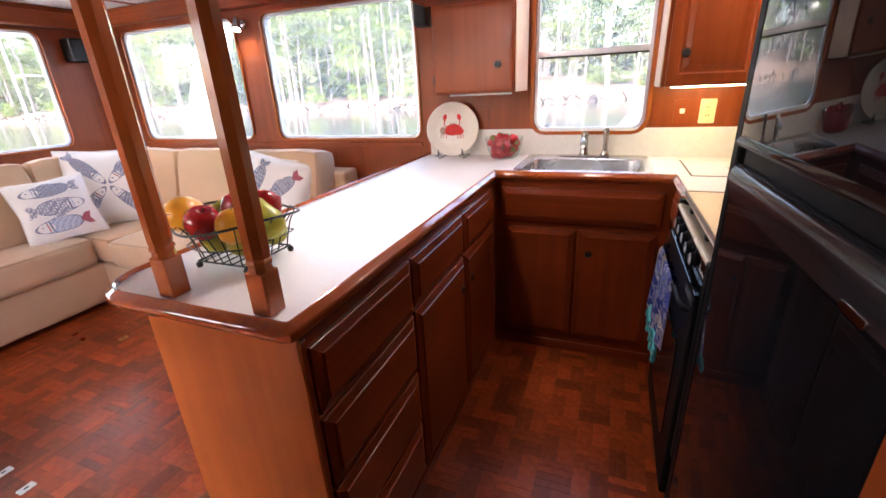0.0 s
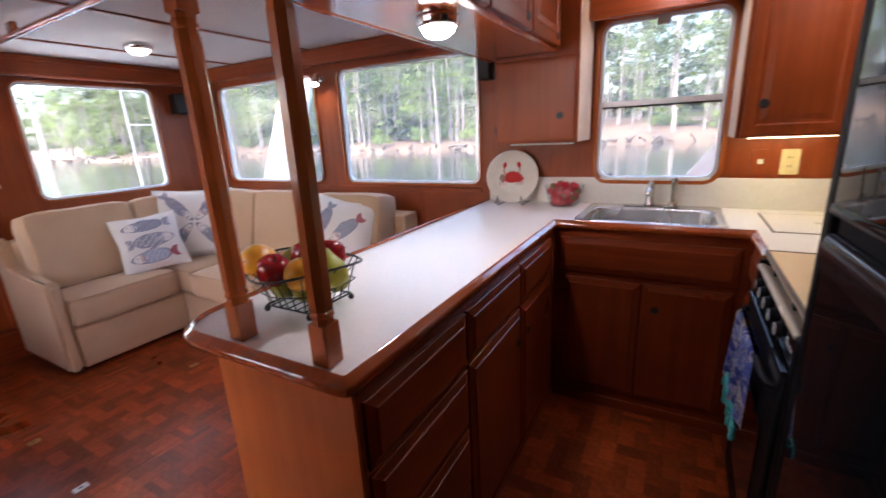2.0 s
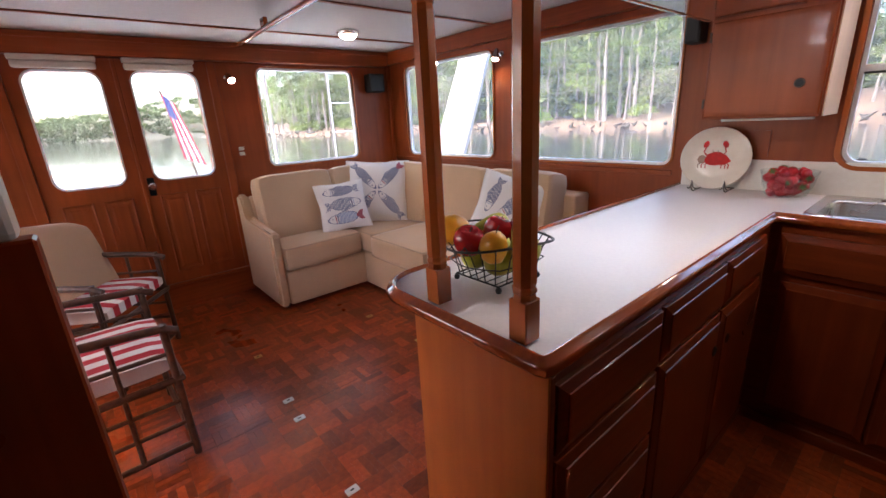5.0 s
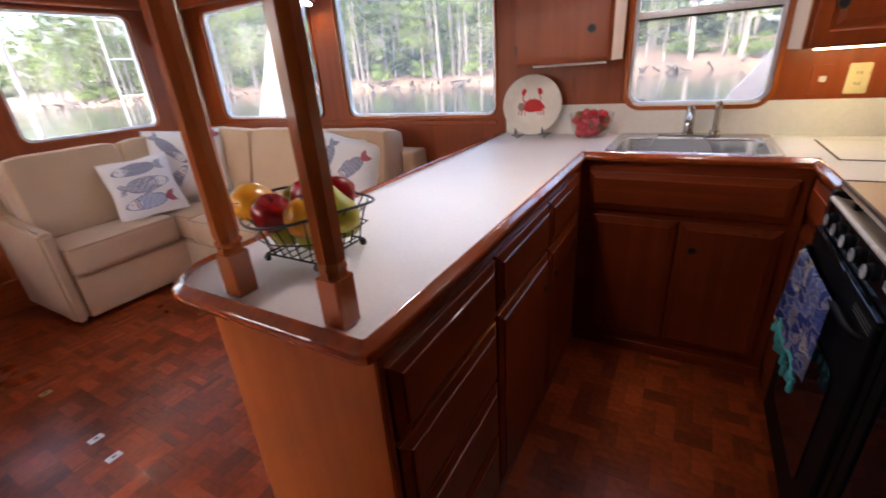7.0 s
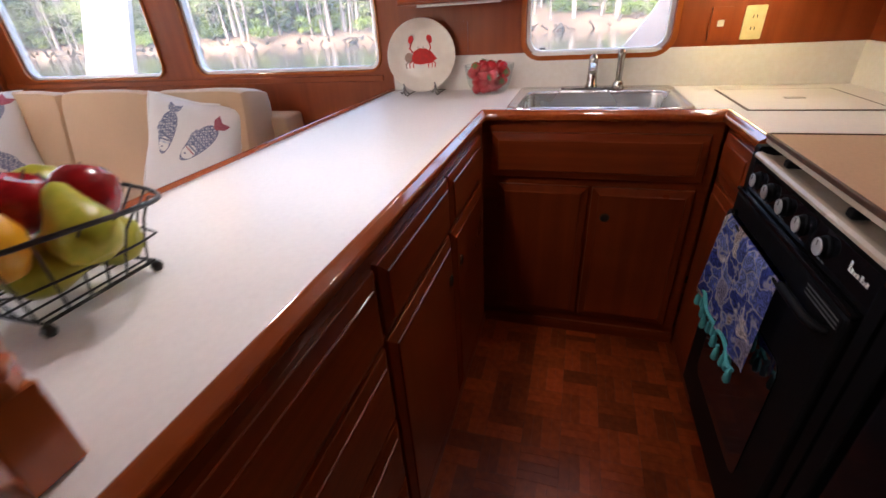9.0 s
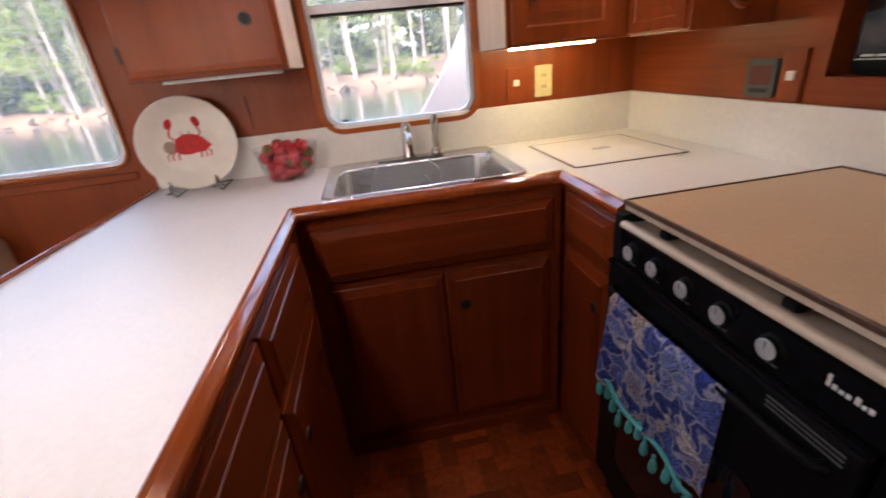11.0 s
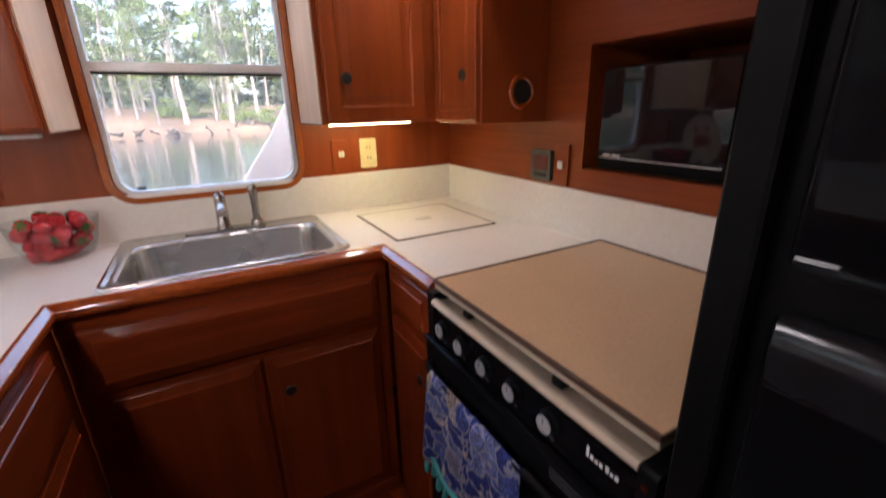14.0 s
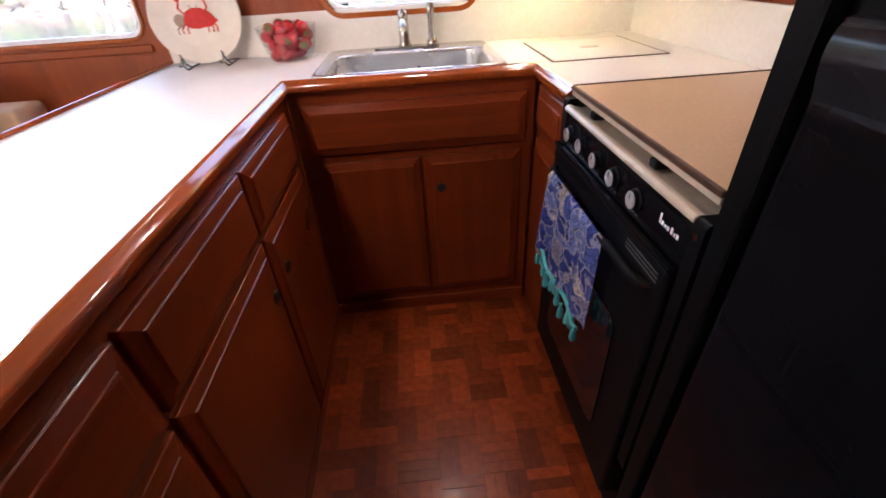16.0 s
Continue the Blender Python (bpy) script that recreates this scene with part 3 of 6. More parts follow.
def window(n, u0, u1, v0, v1, r, put, label, wood_trim, mullion=None, bar=None):
    w = thing("window_%d" % n, put((u0 + u1) / 2, v0, 0), label, "window", kind="structure")
    fr = part("window_frame", ring(rounded(u0 + 0.001, u1 - 0.001, v0 + 0.001, v1 - 0.001, r), rounded(u0 + 0.016, u1 - 0.016, v0 + 0.016, v1 - 0.016, r - 0.012), -0.045, -0.008, put), aluminium, w, "thin pale aluminium frame", True)
    if wood_trim:
        tr = ring(rounded(u0 - wood_trim, u1 + wood_trim, v0 - wood_trim, v1 + wood_trim, r + wood_trim), rounded(u0 - 0.001, u1 + 0.001, v0 - 0.001, v1 + 0.001, r), 0.001, 0.013, put)
        bmesh.ops.bevel(tr, geom=[e for e in tr.edges], offset=0.002, segments=1, affect="EDGES")
        part("trim_ring", tr, varnish_z, w, "rounded varnished teak surround")
    g = part("pane", slab(rounded(u0 + 0.012, u1 - 0.012, v0 + 0.012, v1 - 0.012, r - 0.01), -0.032, -0.028, put), aft_pane if put is aft_wall else pane_mat, w)
    g.visible_shadow = False
    if mullion is not None:
        part("mullion", slab([(mullion - 0.012, v0 + 0.004), (mullion + 0.012, v0 + 0.004), (mullion + 0.012, v1 - 0.004), (mullion - 0.012, v1 - 0.004)], -0.043, -0.012, put), aluminium, w)
    if bar is not None:
        part("sash_bar", slab([(u0 + 0.004, bar - 0.013), (u1 - 0.004, bar - 0.013), (u1 - 0.004, bar + 0.013), (u0 + 0.004, bar + 0.013)], -0.043, -0.006, put), aluminium, w, "grey sliding sash bar")
        part("seal", slab([(u0 + 0.01, bar - 0.022), (u1 - 0.01, bar - 0.022), (u1 - 0.01, bar - 0.0135), (u0 + 0.01, bar - 0.0135)], -0.040, -0.014, put), black_rubber, w, "black rubber seal")
    return w


window(1, *holes_side[0], side_wall, "cabin side window with rounded corners and pale frame", 0.012)
window(2, *holes_side[1], side_wall, "wide cabin side window with rounded corners", 0.012)
wc = window(3, *holes_side[2], side_wall, "galley window over the sink with a sliding upper sash", 0.022, bar=1.437)
part("latch", slab(rounded(0.335, 0.395, 1.79, 1.822, 0.004), -0.028, -0.004, side_wall), aluminium, wc, "grey metal window latch")
part("drain", turned([(0.0, 0.0), (0.014, 0.0), (0.014, 0.006), (0.009, 0.008), (0, 0.006)], (0.155, YW + 0.014, 1.068), "Z", 16), black_rubber, wc, "black drain plug")
port_wall = lambda u, v, w: Vector((u, YP + w, v))
window(5, *holes_port[0], port_wall, "far side cabin window with rounded corners", 0.012)
window(6, *holes_port[1], port_wall, "far side cabin window with rounded corners", 0.012)
window(4, *holes_aft[2], aft_wall, "aft cabin window with rounded corners and pale frame", 0.012)


def cabin_door(n, y0, y1, hole, group):
    d = thing("door_%d" % n, (XA, (y0 + y1) / 2, 0.2), "varnished teak cabin door with an upper window and two lower panels", "door", group, "structure")
    part("door_leaf", pierced(y0, y1, 0.215, 1.82, [hole], 0.004, 0.024, aft_wall), wood_z, d)
    h0, h1, g0, g1, r = hole
    tr = ring(rounded(h0 - 0.01, h1 + 0.01, g0 - 0.01, g1 + 0.01, r + 0.01), rounded(h0, h1, g0, g1, r), 0.0245, 0.03, aft_wall)
    part("window_frame", tr, aluminium, d, "pale aluminium window frame", True)
    g = part("pane", slab(rounded(h0 + 0.001, h1 - 0.001, g0 + 0.001, g1 - 0.001, r), 0.012, 0.016, aft_wall), aft_pane, d)
    g.visible_shadow = False
    mid = (y0 + y1) / 2
    for a, b in ((y0 + 0.07, mid - 0.025), (mid + 0.025, y1 - 0.07)):
        part("panel", panel_steps(a, b, 0.30, 0.90, [(0, 0.0245), (0, 0.030), (0.006, 0.033), (0.016, 0.027), (0.03, 0.027), (0.045, 0.032)], aft_wall), wood_z, d)
    return d


door_r = cabin_door(2, -1.645, -1.09, holes_aft[1], "cabin doors")
door_l = cabin_door(1, -2.20, -1.665, holes_aft[0], "cabin doors")
for y in (-2.235, -1.655, -1.06):
    w = 0.012 if y == -1.655 else 0.03
    part("door_jamb", box(XA + 0.002, XA + 0.036, y - w, y + w, 0.215, 1.822, 0.004), wood_z, trim)
handle = part("handle", turned([(0.0, 0), (0.011, 0), (0.011, 0.03), (0.024, 0.034), (0.026, 0.045), (0.018, 0.055), (0, 0.057)], (XA + 0.025, -1.61, 0.97), "X", 20), chrome, door_r, "chrome door knob", True)
part("lock_plate", slab(rounded(-1.632, -1.588, 0.90, 1.03, 0.008), 0.0245, 0.029, aft_wall), black_satin, door_r, "black lock plate")
for y0, y1 in ((-2.15, -1.745), (-1.60, -1.185)):
    b = thing("rolled_blind", (XA + 0.05, (y0 + y1) / 2, 1.745), "rolled-up beige fabric blind above a door window", "blind", "door blinds")
    part("cloth_roll", box(XA + 0.026, XA + 0.075, y0, y1, 1.748, 1.792, 0.014, 3), shade_cloth, b)
    part("head_rail", box(XA + 0.026, XA + 0.088, y0 - 0.005, y1 + 0.005, 1.793, 1.823, 0.006, 2), shade_cloth, b)


# ---- the peninsula counter, sink counter and their cabinets ----
def counter_outline():
    """Counter top edge from the wall, round the peninsula's end, along the galley to the stove."""
    pts = [(-0.553, YW - 0.002), (-0.553, -1.31)]
    for k in range(1, 9):
        a = radians(180 + 90 * k / 9)
        pts.append((-0.443 + 0.11 * math.cos(a), -1.31 + 0.121 * math.sin(a)))
    pts += [(-0.443, -1.431), (-0.010, -1.431), (-0.004, -1.429), (-0.002, -1.423), (-0.002, 0.012), (0.768, 0.012), (0.768, -0.312)]
    return pts


edge = counter_outline()
SX0, SX1, SY0, SY1 = 0.09, 0.67, 0.07, 0.50
top = bmesh.new()
outline = edge + [(XR - 0.002, -0.312), (XR - 0.002, YW - 0.002)]


def flat_piece(bm, pts, z0, z1):
    return slab(pts, z0, z1, lambda u, v, w: Vector((u, v, w)), bm)


flat_piece(top, edge[:14] + [(-0.002, 0.012), (-0.002, YW - 0.002)], CT - 0.0225, CT)
for x0, x1, y0, y1 in ((-0.002, SX0, 0.012, YW - 0.002), (SX1, XR - 0.002, 0.012, YW - 0.002), (SX0, SX1, 0.012, SY0), (SX0, SX1, SY1, YW - 0.002), (0.768, XR - 0.002, -0.312, 0.012)):
    flat_piece(top, [(x0, y0), (x1, y0), (x1, y1), (x0, y1)], CT - 0.0225, CT)
bmesh.ops.remove_doubles(top, verts=top.verts, dist=1e-5)
worktop = thing("worktop", (-0.28, -0.4, CT - 0.0225), "white laminate worktop with a varnished teak edge", "countertop")
part("top", top, laminate, worktop)
prof = [(0.0, -0.024), (0.013, -0.024), (0.018, -0.0215), (0.0208, -0.016), (0.0212, -0.006), (0.0195, -0.001), (0.0165, 0.002), (0.006, 0.0085), (0.0035, 0.0115), (0.0, 0.0125), (-0.0035, 0.0105), (-0.005, 0.001), (0.0, 0.0)]
part("teak_edge", rail([(x, y, CT) for x, y in edge], [(a, b) for a, b in prof]), varnish_y, worktop, "glossy varnished teak edge moulding", True)

pen = thing("peninsula_cabinet", (-0.2, -0.6, 0), "varnished teak peninsula base with drawers and doors", "cabinet")
part("body", box(-0.395, -0.004, -1.415, 0.0135, 0.0, CT - 0.0235), base_z, pen)
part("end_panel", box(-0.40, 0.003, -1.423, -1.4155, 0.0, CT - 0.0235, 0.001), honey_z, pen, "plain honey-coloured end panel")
part("corner_stile", box(-0.0035, 0.003, -1.415, -1.402, 0.0, CT - 0.04, 0.001), base_z, pen)
LOW = [(0, 0), (0, 0.0095), (0.002, 0.0115), (0.024, 0.0185), (0.0255, 0.0212), (0.030, 0.0218)]


def front(name, u0, u1, v0, v1, put, parent, mat, steps=LOW):
    return part(name, panel_steps(u0, u1, v0, v1, steps, put), mat, parent)


def latch(u, v, put, parent, w=0.02):
    """A round push latch: a bronze ring about a black finger hole."""
    c = put(u, v, w)
    n = put(u, v, w + 1) - c
    axis = {(0, -1): "-Y", (1, 0): "X", (-1, 0): "-X"}[(round(n.x), round(n.y))]
    k = part("latch", turned([(0.0088, 0.0), (0.0165, 0.0), (0.0178, 0.002), (0.016, 0.0045), (0.0118, 0.0045), (0.0088, 0.001)], c, axis, 20), rattan, parent, "round bronze push latch", True)
    part("finger_hole", turned([(0.0, 0.0006), (0.0132, 0.0006), (0.0132, 0.0052), (0.0, 0.0052)], c, axis, 16), black_rubber, k, "black finger hole")


for v0, v1 in ((0.687, 0.848), (0.488, 0.672), (0.289, 0.473), (0.07, 0.274)):
    front("drawer", -1.398, -0.957, v0, v1, pen_face, pen, base_y)
for y0, y1 in ((-0.943, -0.497), (-0.483, -0.066)):
    front("drawer", y0, y1, 0.694, 0.850, pen_face, pen, base_y)
    d = front("door", y0, y1, 0.07, 0.680, pen_face, pen, base_z)
    latch(y1 - 0.045 if y0 < -0.5 else y0 + 0.06, 0.56, pen_face, d, 0.0211)
part("bolt", turned([(0, 0), (0.011, 0), (0.011, 0.012), (0.006, 0.018), (0, 0.018)], (0.0035, -1.4085, 0.43), "X", 14), chrome, pen, "small chrome door bolt", True)
part("kick", box(-0.0035, 0.006, -1.39, 0.0, 0.0, 0.05, 0.002), base_y, pen)

sink_cab = thing("sink_cabinet", (0.38, 0.25, 0), "varnished teak sink cabinet with a false front and two doors", "cabinet")
sc = bmesh.new()
box(0.0, 0.765, 0.014, 0.04, 0.0, CT - 0.0235, bm=sc)
part("face_frame", sc, base_x, sink_cab)
front("false_front", 0.035, 0.735, 0.685, 0.845, sink_face, sink_cab, base_x)
d1 = front("door", 0.06, 0.385, 0.09, 0.655, sink_face, sink_cab, base_z)
d2 = front("door", 0.398, 0.725, 0.09, 0.655, sink_face, sink_cab, base_z)
latch(0.45, 0.545, sink_face, d2, 0.0211)
part("kick", box(0.0, 0.765, 0.0, 0.0135, 0.0, 0.05, 0.002), base_x, sink_cab)

corner_cab = thing("corner_cabinet", (0.9, -0.15, 0), "narrow varnished teak cabinet beside the stove", "cabinet")
part("body", box(0.778, XR - 0.001, -0.312, 0.0135, 0.0, CT - 0.0235), base_z, corner_cab)
front("drawer", -0.272, -0.02, 0.735, 0.862, stove_face, corner_cab, base_y)
cd = front("door", -0.272, -0.02, 0.09, 0.70, stove_face, corner_cab, base_z)
latch(-0.225, 0.60, stove_face, cd, 0.0211)

splash = thing("backsplash", (0.4, YW, CT), "cream laminate backsplash along the counter", "backsplash", kind="structure")
part("rear_splash", box(-0.545, XR - 0.0125, YW - 0.012, YW - 0.0015, CT + 0.0005, 1.057, 0.001), splash_mat, splash)
part("end_splash", box(XR - 0.012, XR - 0.0015, -0.905, YW - 0.002, CT + 0.0005, 1.057, 0.001), splash_mat, splash)


def sink():
    s = thing("sink", (0.38, 0.29, CT - 0.16), "stainless steel drop-in sink with a wide rim", "sink")
    bm = bmesh.new()
    o = lambda e, r: rounded(0.072 - e, 0.688 + e, 0.055 - e, 0.528 + e, r)
    i = lambda e, r: rounded(0.108 + e, 0.652 - e, 0.084 + e, 0.43 - e, r)
    loops = [(o(0, 0.035), CT + 0.0005), (o(-0.001, 0.034), CT + 0.005), (o(-0.004, 0.033), CT + 0.0085), (o(-0.009, 0.031), CT + 0.0095), (o(-0.014, 0.029), CT + 0.0075), (o(-0.017, 0.028), CT + 0.0045), (o(-0.02, 0.028), CT + 0.004),
             (i(-0.01, 0.06), CT + 0.004), (i(-0.006, 0.06), CT + 0.0036), (i(-0.002, 0.06), CT + 0.001), (i(0.0, 0.06), CT - 0.004), (i(0.0006, 0.06), CT - 0.009), (i(0.004, 0.058), CT - 0.155),
             (i(0.006, 0.056), CT - 0.172), (i(0.013, 0.052), CT - 0.187), (i(0.028, 0.045), CT - 0.1935), (i(0.034, 0.043), CT - 0.195)]
    rows = [[bm.verts.new((x, y, z)) for x, y in line] for line, z in loops]
    n = len(rows[0])
    for a, b in zip(rows, rows[1:]):
        for k in range(n):
            bm.faces.new([a[k], a[(k + 1) % n], b[(k + 1) % n], b[k]])
    bm.faces.new(rows[-1])
    part("basin", bm, steel, s, "", True)
    part("strainer", turned([(0.0, 0.001), (0.02, 0.0), (0.036, 0.002), (0.042, 0.006), (0.042, 0.0), (0, -0.002)], (0.38, 0.27, CT - 0.1945), "Z", 24), chrome, s, "chrome drain strainer", True)
    return s


sink()
tap = thing("faucet", (0.37, 0.475, CT + 0.004), "chrome kitchen faucet with a base plate and side sprayer", "faucet")
part("base_plate", slab(rounded(0.25, 0.50, 0.45, 0.50, 0.024), CT + 0.0045, CT + 0.014, lambda u, v, w: Vector((u, v, w))), nickel, tap, "", True)
part("body", turned([(0.025, 0.0), (0.025, 0.006), (0.0205, 0.012), (0.0185, 0.07), (0.0182, 0.094), (0.0178, 0.0955), (0.0182, 0.097), (0.0175, 0.112), (0.013, 0.120), (0, 0.122)], (0.37, 0.475, CT + 0.0145), "Z", 24), nickel, tap, "", True)
part("spout", tube([(0.37, 0.465, CT + 0.085), (0.369, 0.44, CT + 0.097), (0.368, 0.40, CT + 0.102), (0.367, 0.365, CT + 0.096), (0.367, 0.355, CT + 0.085)], 0.0125, 14), nickel, tap, "", True)
part("lever", tube([(0.37, 0.475, CT + 0.132), (0.370, 0.462, CT + 0.136), (0.370, 0.445, CT + 0.139)], 0.006, 10), nickel, tap, "", True)
spr = thing("sprayer", (0.475, 0.478, CT + 0.004), "slim chrome side sprayer standing on the sink rim", "sprayer")
part("collar", turned([(0.021, 0), (0.021, 0.012), (0.014, 0.022), (0, 0.022)], (0.475, 0.478, CT + 0.0145), "Z", 20), nickel, spr, "", True)
part("wand", turned([(0.0125, 0), (0.0125, 0.05), (0.0135, 0.075), (0.0155, 0.095), (0.0145, 0.11), (0.009, 0.119), (0, 0.12)], (0.475, 0.478, CT + 0.0365), "Z", 20), nickel, spr, "", True)

hatch = thing("counter_hatch", (1.0, 0.24, CT), "lift-out laminate hatch in the worktop with a dark inlaid outline", "hatch")
rect = lambda e: [(0.822 + e, 0.045 + e), (1.198 - e, 0.045 + e), (1.198 - e, 0.435 - e), (0.822 + e, 0.435 - e)]
part("lid", slab(rect(0.008), CT + 0.0004, CT + 0.003, lambda u, v, w: Vector((u, v, w))), laminate, hatch)
part("inlay", ring(rect(0), rect(0.0078), CT + 0.0004, CT + 0.0022, lambda u, v, w: Vector((u, v, w))), rattan, hatch, "thin dark inlay line")
part("lift_ring", slab(rounded(0.985, 1.045, 0.232, 0.258, 0.006), CT + 0.0032, CT + 0.005, lambda u, v, w: Vector((u, v, w))), steel, hatch, "small steel lift ring")


# ---- posts, overhead locker and wall cabinets ----
def post(x, y, group):
    p = thing("post", (x, y, CT), "slender octagonal varnished teak post on the peninsula", "post", group)
    h = 0.0215
    part("lower_block", box(x - h, x + h, y - h, y + h, CT + 0.0005, CT + 0.088, 0.002), varnish_z, p)
    part("upper_block", box(x - h, x + h, y - h, y + h, 1.575, 1.664, 0.002), varnish_z, p)
    bm = bmesh.new()
    rows = [(h * 1.04, CT + 0.0885), (h * 0.98, CT + 0.097), (h * 0.95, CT + 0.1), (h * 1.05, CT + 0.103), (h * 1.09, CT + 0.107), (h * 1.05, CT + 0.111), (h * 0.95, CT + 0.114), (h * 1.04, CT + 0.123),
            (h * 1.04, 1.535), (h * 0.93, 1.547), (h * 1.03, 1.551), (h * 1.07, 1.556), (h * 1.03, 1.561), (h * 0.93, 1.565), (h, 1.5745)]
    rings = []
    for r, z in rows:
        rings.append([bm.verts.new((x + r * 1.06 * math.cos(radians(22.5 + 45 * k)), y + r * 1.06 * math.sin(radians(22.5 + 45 * k)), z)) for k in range(8)])
    for a, b in zip(rings, rings[1:]):
        for k in range(8):
            bm.faces.new([a[k], a[(k + 1) % 8], b[(k + 1) % 8], b[k]])
    bm.faces.new(rings[0][::-1]), bm.faces.new(rings[-1])
    part("shaft", bm, varnish_z, p)


post(-0.341, -1.387, "peninsula posts")
post(-0.08, -1.391, "peninsula posts")
UP = [(0, 0), (0, 0.016), (0.004, 0.019), (0.042, 0.019), (0.048, 0.013), (0.058, 0.012), (0.078, 0.017)]
lock = thing("overhead_locker", (-0.21, -0.6, 1.665), "teak locker hung from the ceiling above the peninsula", "cabinet")
part("body", box(-0.375, -0.055, -1.455, 0.203, 1.6655, ZC - 0.001, 0.002), varnish_y, lock)
part("edge_moulding", rail([(-0.375, 0.203, 1.6655), (-0.375, -1.455, 1.6655), (-0.055, -1.455, 1.6655)], [(0, -0.003), (0.012, -0.003), (0.016, 0.008), (0.012, 0.026), (0, 0.026)]), varnish_y, lock, "", True)
lock_face = lambda u, v, w: Vector((-0.055 + w, u, v))
for y0, y1 in ((-1.44, -1.045), (-1.03, -0.635), (-0.62, -0.225), (-0.21, 0.195)):
    d = front("door", y0, y1, 1.69, 1.935, lock_face, lock, wood_y, UP)
    latch(y1 - 0.05, 1.73, lock_face, d, 0.019)

cab_l = thing("wall_cabinet", (-0.16, 0.38, 1.262), "teak wall cabinet with a flat door beside the galley window", "cabinet", "galley wall cabinets")
part("body", box(-0.37, 0.046, 0.222, YW - 0.001, 1.262, ZC - 0.001, 0.002), wood_z, cab_l)
part("side_panel", box(0.0465, 0.0505, 0.224, YW - 0.024, 1.264, 1.9, 0.0005), pale_veneer, cab_l, "pale unvarnished side panel")
cl_face = lambda u, v, w: Vector((u, 0.2215 - w, v))
d = front("door", -0.362, 0.04, 1.27, 1.655, cl_face, cab_l, wood_z, [(0, 0), (0, 0.013), (0.006, 0.0165), (0.02, 0.0175)])
latch(-0.034, 1.39, cl_face, d, 0.0176)
for z in (1.33, 1.6):
    part("hinge", box(-0.37, -0.3625, 0.204, 0.2205, z - 0.02, z + 0.02, 0.001), rattan, cab_l, "dark bronze hinge")
part("light_strip", box(-0.30, 0.02, 0.25, 0.28, 1.252, 1.2615, 0.002), white_plastic, cab_l, "slim white under-cabinet light")

cab_r = thing("wall_cabinet", (0.86, 0.38, 1.255), "teak wall cabinet with a framed door above the corner counter", "cabinet", "galley wall cabinets")
part("body", box(0.680, XR - 0.001, 0.222, YW - 0.001, 1.255, ZC - 0.001, 0.002), wood_z, cab_r)
part("side_panel", box(0.6755, 0.6795, 0.224, YW - 0.024, 1.257, 1.9, 0.0005), pale_veneer, cab_r, "pale unvarnished side panel")
d = front("door", 0.695, 1.02, 1.262, 1.93, cl_face, cab_r, wood_z, UP)
latch(0.758, 1.387, cl_face, d, 0.019)
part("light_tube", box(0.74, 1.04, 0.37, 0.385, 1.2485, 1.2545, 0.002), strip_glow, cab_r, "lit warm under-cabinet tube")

cab_e = thing("wall_cabinet", (1.2, 0.07, 1.25), "narrow teak wall cabinet with a round vent in its end", "cabinet", "galley wall cabinets")
part("body", box(1.066, XR - 0.001, -0.055, 0.2035, 1.25, ZC - 0.001, 0.002), wood_z, cab_e)
ce_face = lambda u, v, w: Vector((1.0655 - w, u, v))
d = front("door", -0.045, 0.198, 1.257, 1.93, ce_face, cab_e, wood_z, [(0, 0), (0, 0.012), (0.004, 0.0145), (0.03, 0.0145), (0.035, 0.010), (0.045, 0.0095), (0.06, 0.0135)])
latch(0.025, 1.387, ce_face, d, 0.0145)
vent = part("vent_ring", turned([(0.033, 0.0), (0.046, 0.0), (0.05, 0.006), (0.046, 0.013), (0.038, 0.014), (0.033, 0.008)], (1.205, -0.0555, 1.337), "-Y", 28), varnish_x, cab_e, "round turned teak vent ring", True)
part("vent_mesh", turned([(0, 0.001), (0.036, 0.001), (0.036, 0.0085), (0, 0.0085)], (1.205, -0.0555, 1.337), "-Y", 24), black_rubber, vent, "dark vent grille")

cab_o = thing("wall_cabinet", (1.2, -0.5, 1.65), "teak locker above the microwave and refrigerator", "cabinet", "galley wall cabinets")
part("body", box(1.066, XR - 0.001, -0.905, -0.0555, 1.65, ZC - 0.001, 0.002), wood_y, cab_o)
for y0, y1 in ((-0.90, -0.50), (-0.49, -0.062)):
    front("door", y0, y1, 1.665, 1.93, ce_face, cab_o, wood_y, UP)

val = thing("window_valance", (0.38, 0.4, 1.83), "varnished teak valance above the galley window", "valance")
part("board", box(0.052, 0.674, 0.375, 0.40, 1.815, ZC - 0.001, 0.004), wood_x, val)
part("top_shelf", box(0.052, 0.674, 0.4005, YW - 0.014, 1.862, 1.875, 0.002), wood_x, val)

